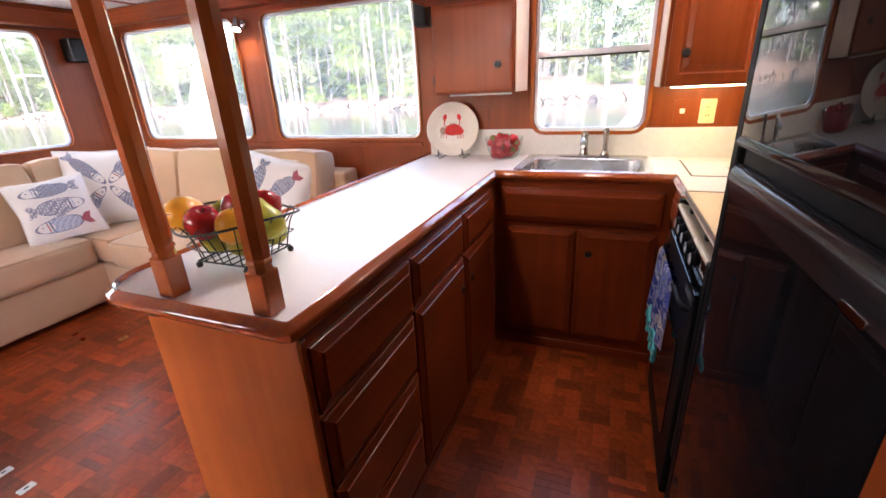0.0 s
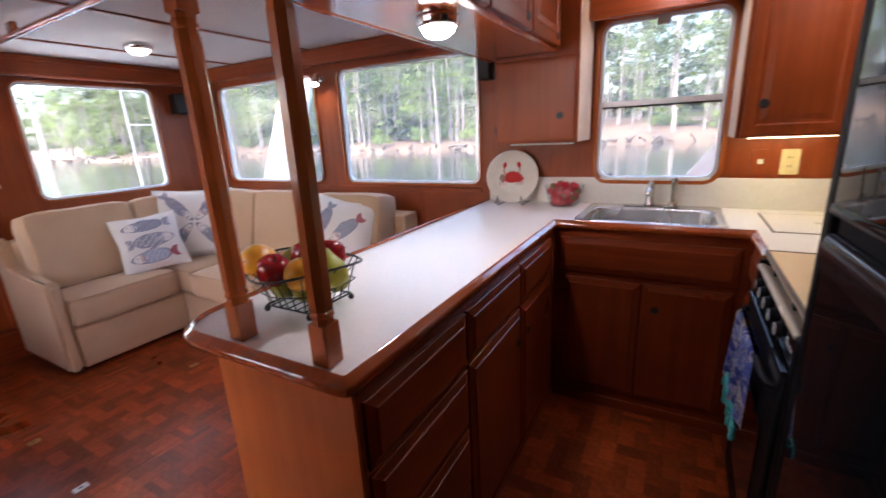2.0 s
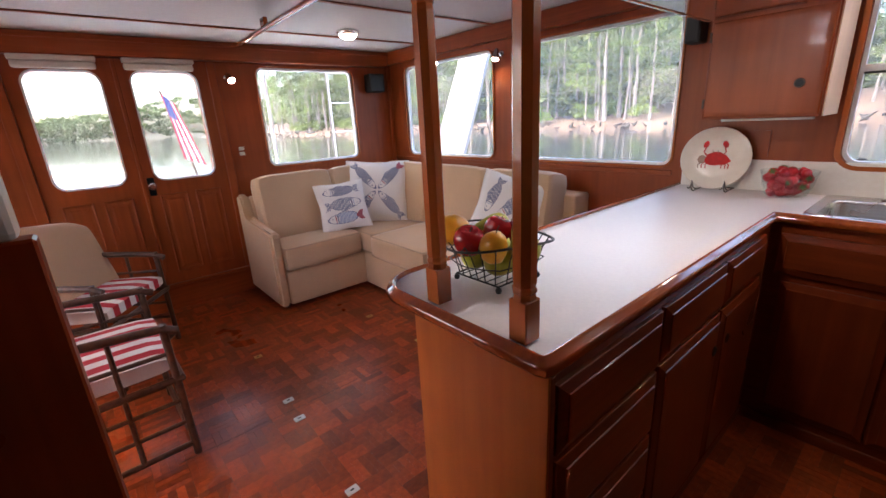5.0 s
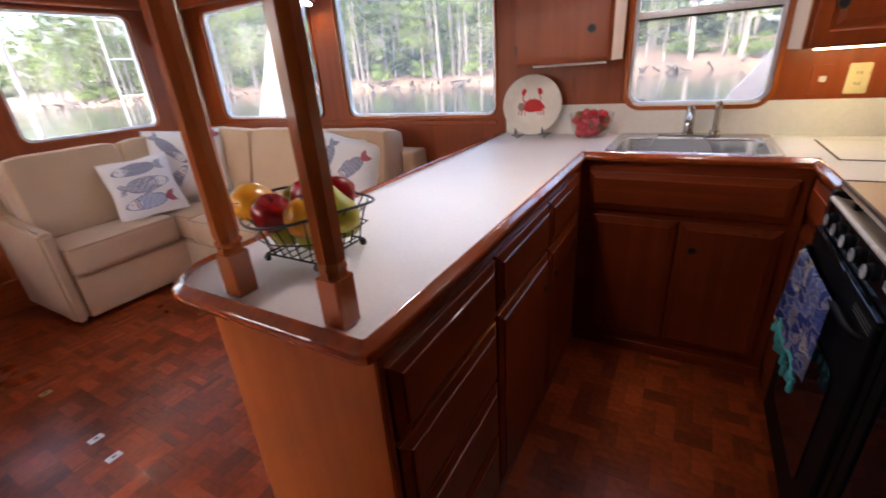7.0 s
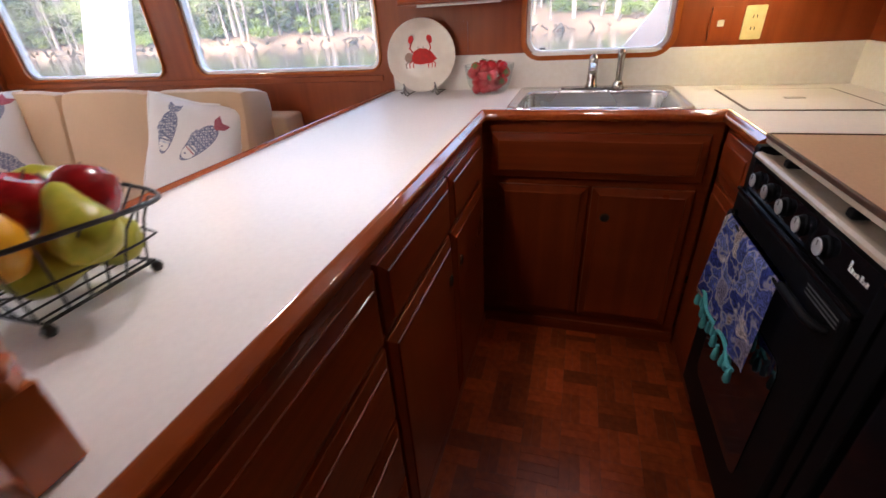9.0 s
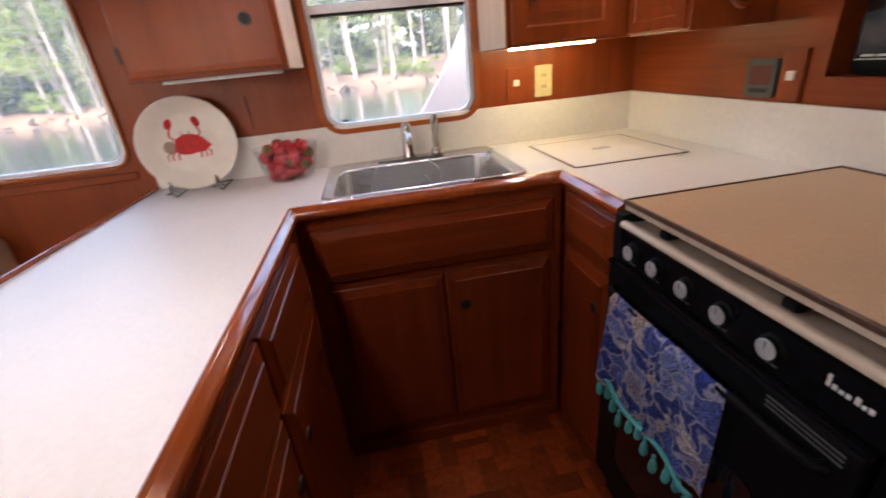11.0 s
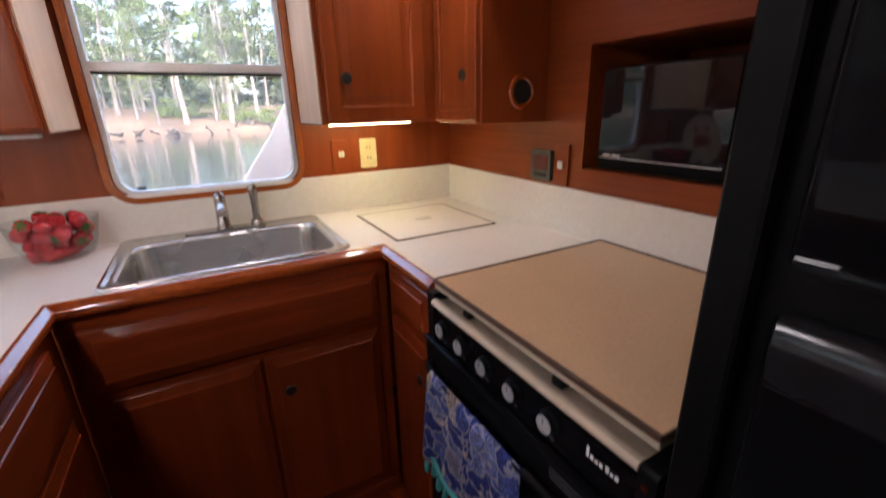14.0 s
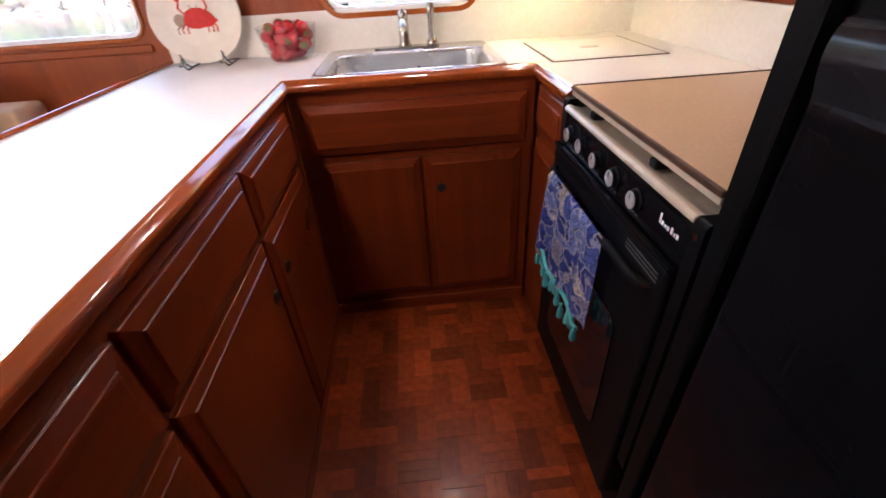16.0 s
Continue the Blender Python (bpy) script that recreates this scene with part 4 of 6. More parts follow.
# ---- stove, refrigerator, microwave ----
stove = thing("stove", (1.03, -0.595, 0), "black galley stove with a cover board and an oven", "stove")
part("body", box(0.782, XR - 0.014, -0.872, -0.318, 0.0, 0.868, 0.002), black_satin, stove)
tray = [(0.741, 0.879), (0.736, 0.8825), (0.7355, 0.8885), (0.740, 0.8935), (0.748, 0.8945), (0.757, 0.890), (0.775, 0.8855), (XR - 0.014, 0.8855), (XR - 0.014, 0.869), (0.760, 0.869)]
part("rim", slab(tray, -0.874, -0.346, lambda u, v, w: Vector((u, w, v))), almond, stove, "almond enamel rim with a rolled front edge", True)
for y in (-0.455, -0.715):
    g = part("grate_foot", box(0.757, 0.80, y - 0.012, y + 0.012, 0.8905, 0.907, 0.004, 2), black_satin, stove, "black burner grate foot")
    part("grate_bar", tube([(0.765, y, 0.906), (0.80, y + 0.03, 0.9085), (1.24, y + 0.03, 0.9085)], 0.005, 8), black_satin, g, "", True)
part("end_cap", slab(rounded(0.741, 0.800, 0.792, 0.906, 0.008), -0.345, -0.3185, lambda u, v, w: Vector((u, w, v))), black_satin, stove, "black side cap", True)
part("end_cap", slab(rounded(0.738, 0.815, 0.30, 0.893, 0.010), -0.900, -0.8745, lambda u, v, w: Vector((u, w, v))), black_satin, stove, "black side cap", True)
part("cap_screw", turned([(0, 0), (0.005, 0), (0.005, 0.002), (0, 0.003)], (0.7375, -0.887, 0.868), "-X", 12), chrome, stove, "small bright screw", True)
cover = thing("stove_cover", (1.03, -0.6, 0.91), "tan laminate cover board with a dark edge, laid over the burners", "board")
part("board", box(0.7615, XR - 0.0235, -0.884, -0.3285, 0.9145, 0.9315, 0.0015), tan_board, cover)
part("edge_strip", box(0.7535, 0.761, -0.886, -0.322, 0.9225, 0.933, 0.002, 2), rattan, cover, "dark brown edge strip")
part("edge_band", box(0.7555, 0.761, -0.885, -0.3285, 0.9115, 0.922, 0.001), almond, cover, "pale edge band")
part("edge_line", box(0.7615, XR - 0.0135, -0.328, -0.3215, 0.9105, 0.9335, 0.0015), rattan, cover, "brown edge strip")
part("back_strip", box(XR - 0.023, XR - 0.0135, -0.884, -0.3285, 0.9145, 0.9335, 0.0015), rattan, cover, "brown edge strip")
st = lambda u, v, w: Vector((0.782 - w, u, v))
part("control_panel", slab([(-0.873, 0.803), (-0.347, 0.803), (-0.347, 0.8685), (-0.873, 0.8685)], 0.0005, 0.040, st), black_gloss, stove)
for y in (-0.391, -0.468, -0.550, -0.634, -0.722):
    k = part("knob", turned([(0.0205, 0), (0.0205, 0.003), (0.0178, 0.005), (0.0172, 0.0115), (0, 0.0115)], (0.7418, y, 0.838), "-X", 24), black_satin, stove, "black control knob with a silver face", True)
    part("knob_face", turned([(0.0152, 0), (0.0155, 0.0012), (0.0145, 0.0024), (0, 0.0026)], (0.7302, y, 0.838), "-X", 28), knob_silver, k, "spun silver disc", True)
    part("pointer", box(0.7262, 0.7275, y - 0.001, y + 0.001, 0.841, 0.8515, 0.0004), grey_plastic, k, "dark pointer line")
    for a, b in ((-0.012, -0.003), (0.000, 0.013)):
        part("marking", box(0.7414, 0.7419, y + a, y + b, 0.8105, 0.8135), grey_plastic, stove, "small grey printed mark")
mark = part("maker_mark", box(0.7412, 0.7419, -0.800, -0.795, 0.8365, 0.8545, 0.0003), white_plastic, stove, "white script maker's mark")
for a, b, h in ((-0.808, -0.802, 0.008), (-0.816, -0.810, 0.006), (-0.824, -0.818, 0.007), (-0.834, -0.828, 0.011), (-0.841, -0.836, 0.006), (-0.849, -0.843, 0.008)):
    part("stroke", box(0.7412, 0.7418, a, b, 0.8365, 0.8365 + h, 0.0003), white_plastic, mark)
oven = part("oven_door", box(0.729, 0.7815, -0.866, -0.324, 0.14, 0.790, 0.006, 2), black_satin, stove)
part("oven_window", slab(rounded(-0.77, -0.42, 0.26, 0.60, 0.03), 0.0535, 0.0565, st), dark_glass, oven, "dark glass oven window")
part("top_trim", box(0.7265, 0.7405, -0.868, -0.322, 0.7905, 0.7995, 0.003, 2), black_gloss, oven, "glossy black door edge that catches the light")
part("vent_strip", box(0.752, 0.7813, -0.866, -0.324, 0.7905, 0.8025, 0.002), black_satin, stove, "black vent strip")
label = part("rating_label", box(0.7282, 0.7289, -0.855, -0.735, 0.752, 0.782), black_satin, oven, "printed instruction label")
for z in (0.759, 0.767, 0.775):
    part("text_line", box(0.7276, 0.7281, -0.848, -0.742, z - 0.0015, z + 0.0015), grey_plastic, label)
hd = part("oven_handle", tube([(0.729, -0.36, 0.742), (0.716, -0.363, 0.744), (0.708, -0.385, 0.745), (0.708, -0.80, 0.745), (0.716, -0.828, 0.744), (0.729, -0.832, 0.742)], 0.0085, 10), black_satin, oven, "black tubular handle", True)
part("plinth", box(0.774, 0.7815, -0.866, -0.324, 0.02, 0.13, 0.002), black_satin, stove)

towel = thing("dish_towel", (0.70, -0.57, 0.5), "blue floral dish towel with aqua tassels on the oven handle", "towel")
bm = bmesh.new()
NX, NZ = 26, 30
grid = []
for j in range(NZ + 1):
    row = []
    for i in range(NX + 1):
        y = -0.402 - 0.305 * i / NX + 0.012 * j / NZ
        s = j / NZ
        fold = 0.006 * math.sin(i * 0.9 + 0.6 * s) * (0.3 + s) + 0.004 * math.sin(i * 0.37 + 2.0)
        if s < 0.1:
            a = s / 0.1 * math.pi
            x, z = 0.708 + 0.0115 * math.cos(a), 0.745 + 0.0115 * math.sin(a)
        else:
            x, z = 0.696 - fold - 0.008 * (s - 0.1), 0.745 - (s - 0.1) / 0.9 * (0.225 + 0.012 * math.sin(i * 0.25))
        if s > 0.1 and i / NX > 0.47 and i / NX < 0.55:
            x += 0.008
        row.append(bm.verts.new((x, y - 0.01 * s * (i / NX - 0.5) * 2, z)))
    grid.append(row)
for a, b in zip(grid, grid[1:]):
    for i in range(NX):
        bm.faces.new([a[i], a[i + 1], b[i + 1], b[i]])
bmesh.ops.solidify(bm, geom=bm.faces[:], thickness=0.003)
part("cloth", bm, towel_mat, towel, "", True)
hem = [(0.6865 + 0.003 * math.sin(i * 1.3), -0.388 - 0.0222 * i, 0.5215 + 0.011 * math.sin(i * 0.75 * 1.15)) for i in range(15)]
part("hem", tube(hem, 0.005, 8), teal_tassel, towel, "aqua knitted hem", True)
for i in range(11):
    y = -0.392 - 0.030 * i
    z = 0.518 + 0.012 * math.sin(i * 2.36 * 0.25 * 2.6)
    part("tassel", turned([(0.0, 0.0), (0.004, -0.002), (0.0045, -0.008), (0.003, -0.012), (0.007, -0.02), (0.0085, -0.04), (0.006, -0.046), (0, -0.045)], (0.687 + 0.004 * math.sin(i * 1.7), y, z), "Z", 8), teal_tassel, towel, "aqua yarn tassel", True)

fridge = thing("refrigerator", (1.02, -1.24, 0), "glossy black built-in two-door refrigerator", "refrigerator")
part("cabinet", box(0.762, XR + 0.2, -1.555, -0.909, 0.0, 1.80, 0.003), black_satin, fridge)
part("side_trim", box(0.737, 0.7615, -0.944, -0.908, 0.02, 1.80, 0.003), black_satin, fridge)
fd = part("upper_door", box(0.730, 0.7615, -1.553, -0.966, 1.17, 1.795, 0.012, 4), black_gloss, fridge, "glossy black freezer door", True)
ld = part("lower_door", box(0.730, 0.7615, -1.553, -0.966, 0.06, 1.135, 0.012, 4), black_gloss, fridge, "glossy black lower door", True)
part("gap_strip", box(0.745, 0.7615, -1.553, -0.968, 1.1355, 1.1695), black_satin, fridge)
along_y = lambda u, v, w: Vector((u, w, v))
part("upper_lip", slab([(0.7295, 1.172), (0.725, 1.174), (0.7245, 1.182), (0.7295, 1.190)], -1.55, -0.974, along_y), black_gloss, fd, "moulded black lower lip", True)
part("grip_lip", slab([(0.7295, 1.070), (0.7250, 1.088), (0.7225, 1.104), (0.7230, 1.116), (0.7260, 1.127), (0.7310, 1.1335), (0.7390, 1.1365), (0.7415, 1.1355), (0.7295, 1.1345)], -1.55, -0.974, along_y), lip_black, ld, "convex polished black grip lip", True)
part("badge", slab(rounded(-1.482, -1.432, 1.070, 1.080, 0.004), 0.0522, 0.056, st), chrome, ld, "small silver badge", True)
fridge.matrix_basis = Matrix.Translation((0.737, -0.908, 0)) @ pose(0, 0, 0, 0, 0, 1.3) @ Matrix.Translation((-0.737, 0.908, 0)) @ fridge.matrix_basis
panel_top = thing("appliance_panel", (1.0, -1.24, 1.8), "teak filler panel above the refrigerator", "panel")
part("board", box(0.74, XR + 0.2, -1.598, -0.909, 1.802, ZC - 0.001, 0.002), wood_y, panel_top)
part("side_board", box(0.735, 0.80, -1.66, -1.558, 0.0, 1.8015, 0.003), wood_z, panel_top)

mw = thing("microwave", (1.42, -0.52, 1.125), "black built-in microwave oven with a dark glass door", "microwave")
part("case", box(1.362, 1.70, -0.79, -0.24, 1.1205, 1.392, 0.004), black_satin, mw)
mf = lambda u, v, w: Vector((1.3615 - w, u, v))
dr = part("door", slab(rounded(-0.598, -0.246, 1.124, 1.388, 0.016), 0.0005, 0.02, mf), black_satin, mw)
part("door_glass", slab(rounded(-0.596, -0.250, 1.158, 1.384, 0.014), 0.0205, 0.0235, mf), dark_glass, dr, "dark reflective door glass")
part("chrome_line", slab([(-0.590, 1.1535), (-0.252, 1.1535), (-0.252, 1.1555), (-0.590, 1.1555)], 0.0203, 0.0225, mf), aluminium, dr, "thin silver line across the door")
for a, b in ((-0.290, -0.265), (-0.322, -0.296)):
    part("maker_mark", slab([(a, 1.160), (b, 1.160), (b, 1.1645), (a, 1.1645)], 0.0237, 0.0245, mf), aluminium, dr, "small silver maker's mark")
cp = part("control_panel", slab(rounded(-0.785, -0.606, 1.124, 1.388, 0.012), 0.0005, 0.02, mf), black_gloss, mw)
part("keypad", slab(rounded(-0.77, -0.635, 1.15, 1.29, 0.006), 0.0205, 0.022, mf), grey_plastic, cp, "grey keypad")
niche = thing("niche_box", (1.5, -0.5, 1.12), "teak lining of the microwave niche", "niche", kind="structure")
nb = bmesh.new()
for b in ((XR + 0.031, 1.75, -0.80, -0.218, 1.10, 1.1195), (XR + 0.031, 1.75, -0.80, -0.218, 1.4505, 1.47), (XR + 0.031, 1.75, -0.217, -0.20, 1.10, 1.47), (XR + 0.031, 1.75, -0.82, -0.801, 1.10, 1.47), (1.751, 1.77, -0.82, -0.20, 1.10, 1.47)):
    box(*b, bm=nb)
part("lining", nb, wood_y, niche)


# ---- outlets and switches ----
def wall_plate(name, label, cat, u, v, put, wide, high, mat, plate_wood=True):
    t = thing(name, put(u, v, 0), label, cat)
    if plate_wood:
        part("plate", slab(rounded(u - wide / 2, u + wide / 2, v - high / 2, v + high / 2, 0.004), 0.001, 0.010, put), wood_z, t, "teak cover plate")
    return t


out = wall_plate("outlet", "ivory double socket plate on the galley wall", "outlet", 0.928, 1.132, side_wall, 0.07, 0.115, ivory_plastic, False)
part("plate", slab(rounded(0.894, 0.962, 1.075, 1.189, 0.006), 0.001, 0.007, side_wall), ivory_plastic, out)
for v in (1.112, 1.152):
    sk = part("socket", slab(rounded(0.913, 0.943, v - 0.013, v + 0.013, 0.01), 0.0072, 0.0095, side_wall), ivory_plastic, out)
    for du in (-0.006, 0.006):
        part("slot", slab([(0.928 + du - 0.0014, v - 0.005), (0.928 + du + 0.0014, v - 0.005), (0.928 + du + 0.0014, v + 0.006), (0.928 + du - 0.0014, v + 0.006)], 0.0096, 0.0103, side_wall), black_rubber, sk)
sw = wall_plate("light_switch", "small white switch in a teak plate on the galley wall", "switch", 0.817, 1.132, side_wall, 0.07, 0.115, white_plastic)
part("rocker", slab(rounded(0.806, 0.828, 1.124, 1.146, 0.003), 0.0102, 0.015, side_wall), white_plastic, sw, "white rocker")
sw = wall_plate("light_switch", "small white switch in a teak plate beside the microwave niche", "switch", -0.142, 1.122, galley_end, 0.06, 0.125, white_plastic)
part("rocker", slab(rounded(-0.152, -0.132, 1.112, 1.134, 0.003), 0.0102, 0.015, galley_end), white_plastic, sw, "white rocker")
gauge = wall_plate("gauge_panel", "grey gauge with a dark red display on the galley wall", "gauge", -0.055, 1.117, galley_end, 0.09, 0.105, grey_plastic, False)
part("case", slab(rounded(-0.103, -0.012, 1.067, 1.163, 0.008), 0.001, 0.016, galley_end), grey_plastic, gauge)
part("display", slab(rounded(-0.09, -0.025, 1.10, 1.148, 0.004), 0.0162, 0.018, galley_end), red_led, gauge, "dark red display")
part("button_row", slab([(-0.085, 1.08), (-0.03, 1.08), (-0.03, 1.09), (-0.085, 1.09)], 0.0162, 0.018, galley_end), black_rubber, gauge)
sw = wall_plate("light_switch", "double white switch on the aft bulkhead", "switch", -0.945, 1.16, aft_wall, 0.0, 0.0, white_plastic, False)
for v in (1.14, 1.18):
    part("rocker", slab(rounded(-0.965, -0.925, v - 0.014, v + 0.014, 0.004), 0.001, 0.009, aft_wall), white_plastic, sw, "white rocker")
blank = wall_plate("wall_plate", "plain teak cover plate behind the plate stand", "plate", -0.21, 1.135, side_wall, 0.075, 0.12, wood_z)


# ---- lamps ----
def dome_lamp(at, r, label, lit):
    d = thing("dome_lamp", at, label, "lamp", "ceiling domes")
    part("rim", turned([(r * 0.8, 0), (r * 1.05, 0), (r * 1.08, -0.012), (r * 1.0, -0.026), (r * 0.86, -0.03), (r * 0.82, -0.02)], at, "Z", 32), chrome, d, "chrome rim", True)
    part("diffuser", turned([(r * 0.81, -0.012), (r * 0.82, -0.03), (r * 0.7, -0.045), (r * 0.45, -0.056), (0, -0.06)], at, "Z", 28), lit, d, "lit frosted glass dome", True)


dome_lamp((-2.53, -0.32, ZC), 0.075, "lit chrome-rimmed dome lamp on the cabin ceiling", lamp_warm)
dome_lamp((-0.165, -0.725, 1.6654), 0.062, "lit chrome-rimmed dome lamp under the overhead locker", lamp_locker)
dome_lamp((0.415, 0.135, ZC), 0.06, "lit chrome-rimmed dome lamp on the ceiling over the sink", lamp_galley)
dome_lamp((0.95, -0.13, ZC), 0.045, "small lit dome lamp on the ceiling between the wall cabinets", lamp_corner)


def reading_lamp(base, aim, label):
    b, a = Vector(base), Vector(aim)
    s = thing("reading_lamp", base, label, "lamp", "reading lamps")
    way = (a - b).normalized()
    out = Vector((1, 0, 0)) if abs(b.x - XA) < 0.1 else Vector((0, -1, 0))
    ax = "X" if out.x else "-Y"
    part("rose", turned([(0.024, 0), (0.024, 0.008), (0.016, 0.014), (0, 0.014)], base, ax, 20), chrome, s, "", True)
    part("arm", tube([b + out * 0.01, b + out * 0.045, b + out * 0.055 + way * 0.01], 0.006, 8), chrome, s, "", True)
    c = b + out * 0.06
    rot = way.to_track_quat("Z", "Y").to_matrix().to_4x4()
    bm = turned([(0.0, -0.03), (0.016, -0.03), (0.022, -0.01), (0.026, 0.03), (0.029, 0.045), (0.025, 0.045), (0.022, 0.03)], (0, 0, 0), "Z", 22)
    bm.transform(Matrix.Translation(c) @ rot)
    part("shade", bm, chrome, s, "chrome cup shade", True)
    bm = turned([(0, 0.030), (0.0215, 0.030), (0.0215, 0.036), (0.012, 0.042), (0, 0.044)], (0, 0, 0), "Z", 18)
    bm.transform(Matrix.Translation(c) @ rot)
    part("bulb", bm, lamp_spot, s, "lit bulb", True)


reading_lamp((XA + 0.001, -0.955, 1.715), (XA + 0.3, -0.90, 1.45), "lit chrome reading lamp on the aft bulkhead")
reading_lamp((-1.865, YW - 0.001, 1.755), (-1.80, YW - 0.2, 1.30), "lit chrome reading lamp between two side windows")
for name, x0, x1, y0, y1, z0, z1 in (("speaker", XA + 0.001, XA + 0.11, 0.26, 0.42, 1.60, 1.76), ("speaker", -0.575, -0.50, YW - 0.10, YW - 0.001, 1.62, 1.75)):
    s = thing(name, ((x0 + x1) / 2, (y0 + y1) / 2, z0), "small black loudspeaker mounted on the wall", "speaker", "wall speakers")
    part("case", box(x0, x1, y0, y1, z0, z1, 0.01, 2), black_rubber, s)
    part("grille", box(x1 + 0.0005, x1 + 0.004, y0 + 0.012, y1 - 0.012, z0 + 0.012, z1 - 0.012, 0.002) if x0 < -2 else box(x0 + 0.01, x1 - 0.01, y0 - 0.004, y0 - 0.0005, z0 + 0.012, z1 - 0.012, 0.002), black_rubber, s)

hr = thing("handrail", (-2.2, -0.96, 1.87), "varnished teak handrail under the ceiling", "handrail")
part("bar", tube([(-2.93, -0.945, 1.893), (-2.2, -0.96, 1.893), (-0.9, -0.985, 1.893)], 0.016, 12), varnish_x, hr, "", True)
for x in (-2.36, -1.25):
    part("bracket", box(x - 0.035, x + 0.035, -0.975, -0.95, 1.895, ZC - 0.0095, 0.006, 2), varnish_x, hr)


# ---- sectional sofa ----
def cushion(cx, cy, cz, w, d, h, bulge=0.12, rz=0.0, rx=0.0, ry=0.0, n=10, power=0.16):
    """A soft box: swollen faces and rounded edges, about its centre."""
    bm = bmesh.new()
    bmesh.ops.create_cube(bm, size=2.0)
    bmesh.ops.subdivide_edges(bm, edges=bm.edges[:], cuts=n, use_grid_fill=True)
    for v in bm.verts:
        p = v.co.copy()
        q = [0, 0, 0]
        for i in range(3):
            j, k = (i + 1) % 3, (i + 2) % 3
            soft = (1 - p[j] ** 4) * (1 - p[k] ** 4)
            q[i] = p[i] * (1 - power * 0.55 * (p[j] ** 8 + p[k] ** 8) * 0.5) * (1 + bulge * soft * (1 if i == 2 else 0.25))
        v.co = Vector((q[0] * w / 2, q[1] * d / 2, q[2] * h / 2))
        v.co += 0.004 * noise.noise_vector(v.co * 6 + Vector((cx, cy, cz)) * 3) + 0.007 * noise.noise_vector(v.co * 2.5 + Vector((cx, cy, cz)) * 5)
    bm.transform(pose(cx, cy, cz, rx, ry, rz))
    return bm


sofa = thing("sectional_sofa", (-2.9, -0.2, 0), "beige linen corner sofa with loose cushions under the windows", "sofa")
part("aft_base", box(-3.30, -2.625, -0.99, 0.52, 0.03, 0.30, 0.02, 3), linen, sofa, "", True)
part("side_base", box(-2.624, -1.10, -0.34, 0.52, 0.03, 0.30, 0.02, 3), linen, sofa, "", True)
part("aft_back", box(-3.32, -3.16, -0.99, 0.52, 0.301, 0.80, 0.03, 3), linen, sofa, "", True)
part("side_back", box(-3.139, -1.09, 0.36, 0.53, 0.301, 0.82, 0.02, 3), linen, sofa, "", True)
arm = bmesh.new()
prof_arm = [(-3.32, 0.03), (-2.625, 0.03), (-2.625, 0.585), (-2.645, 0.605), (-3.16, 0.625), (-3.185, 0.65), (-3.20, 0.80), (-3.22, 0.82), (-3.32, 0.82)]
slab(prof_arm, -1.065, -0.992, lambda u, v, w: Vector((u, w, v)), arm)
bmesh.ops.bevel(arm, geom=arm.edges[:], offset=0.018, segments=3, affect="EDGES")
part("arm", arm, linen, sofa, "", True)
for y in (-1.0, 0.3):
    part("foot", turned([(0.02, 0), (0.028, 0.03), (0, 0.03)], (-2.70, y if y < 0 else -0.28, 0.0), "Z", 12), rattan, sofa, "short dark foot")


def seat(name, x0, x1, y0, y1, z0, z1, bulge=0.10):
    c = part(name, cushion((x0 + x1) / 2, (y0 + y1) / 2, (z0 + z1) / 2, x1 - x0, y1 - y0, z1 - z0, bulge), linen, sofa, "", True)
    for z in (z0 + 0.012, z1 - 0.012):
        part("piping", tube([(x, y, z) for x, y in rounded(x0 + 0.006, x1 - 0.006, y0 + 0.006, y1 - 0.006, 0.03, 4)], 0.0045, 6, True), piping_mat, c, "beige corded piping", True)


seat("seat_cushion", -3.13, -2.60, -0.988, -0.345, 0.30, 0.485)
seat("seat_cushion", -3.13, -2.47, -0.335, 0.355, 0.30, 0.48)
seat("seat_cushion", -2.46, -1.76, -0.375, 0.355, 0.30, 0.485)
seat("seat_cushion", -1.75, -1.11, -0.375, 0.355, 0.30, 0.485)
for y0, y1 in ((-0.985, -0.37), (-0.36, 0.22)):
    part("back_cushion", cushion(-3.045, (y0 + y1) / 2, 0.715, 0.21, y1 - y0, 0.50, 0.03, 0, 0, -12), linen, sofa, "", True)
for x0, x1 in ((-3.05, -2.40), (-2.39, -1.76), (-1.75, -1.17)):
    part("back_cushion", cushion((x0 + x1) / 2, 0.27, 0.715, x1 - x0, 0.21, 0.50, 0.03, 0, -12, 0), linen, sofa, "", True)


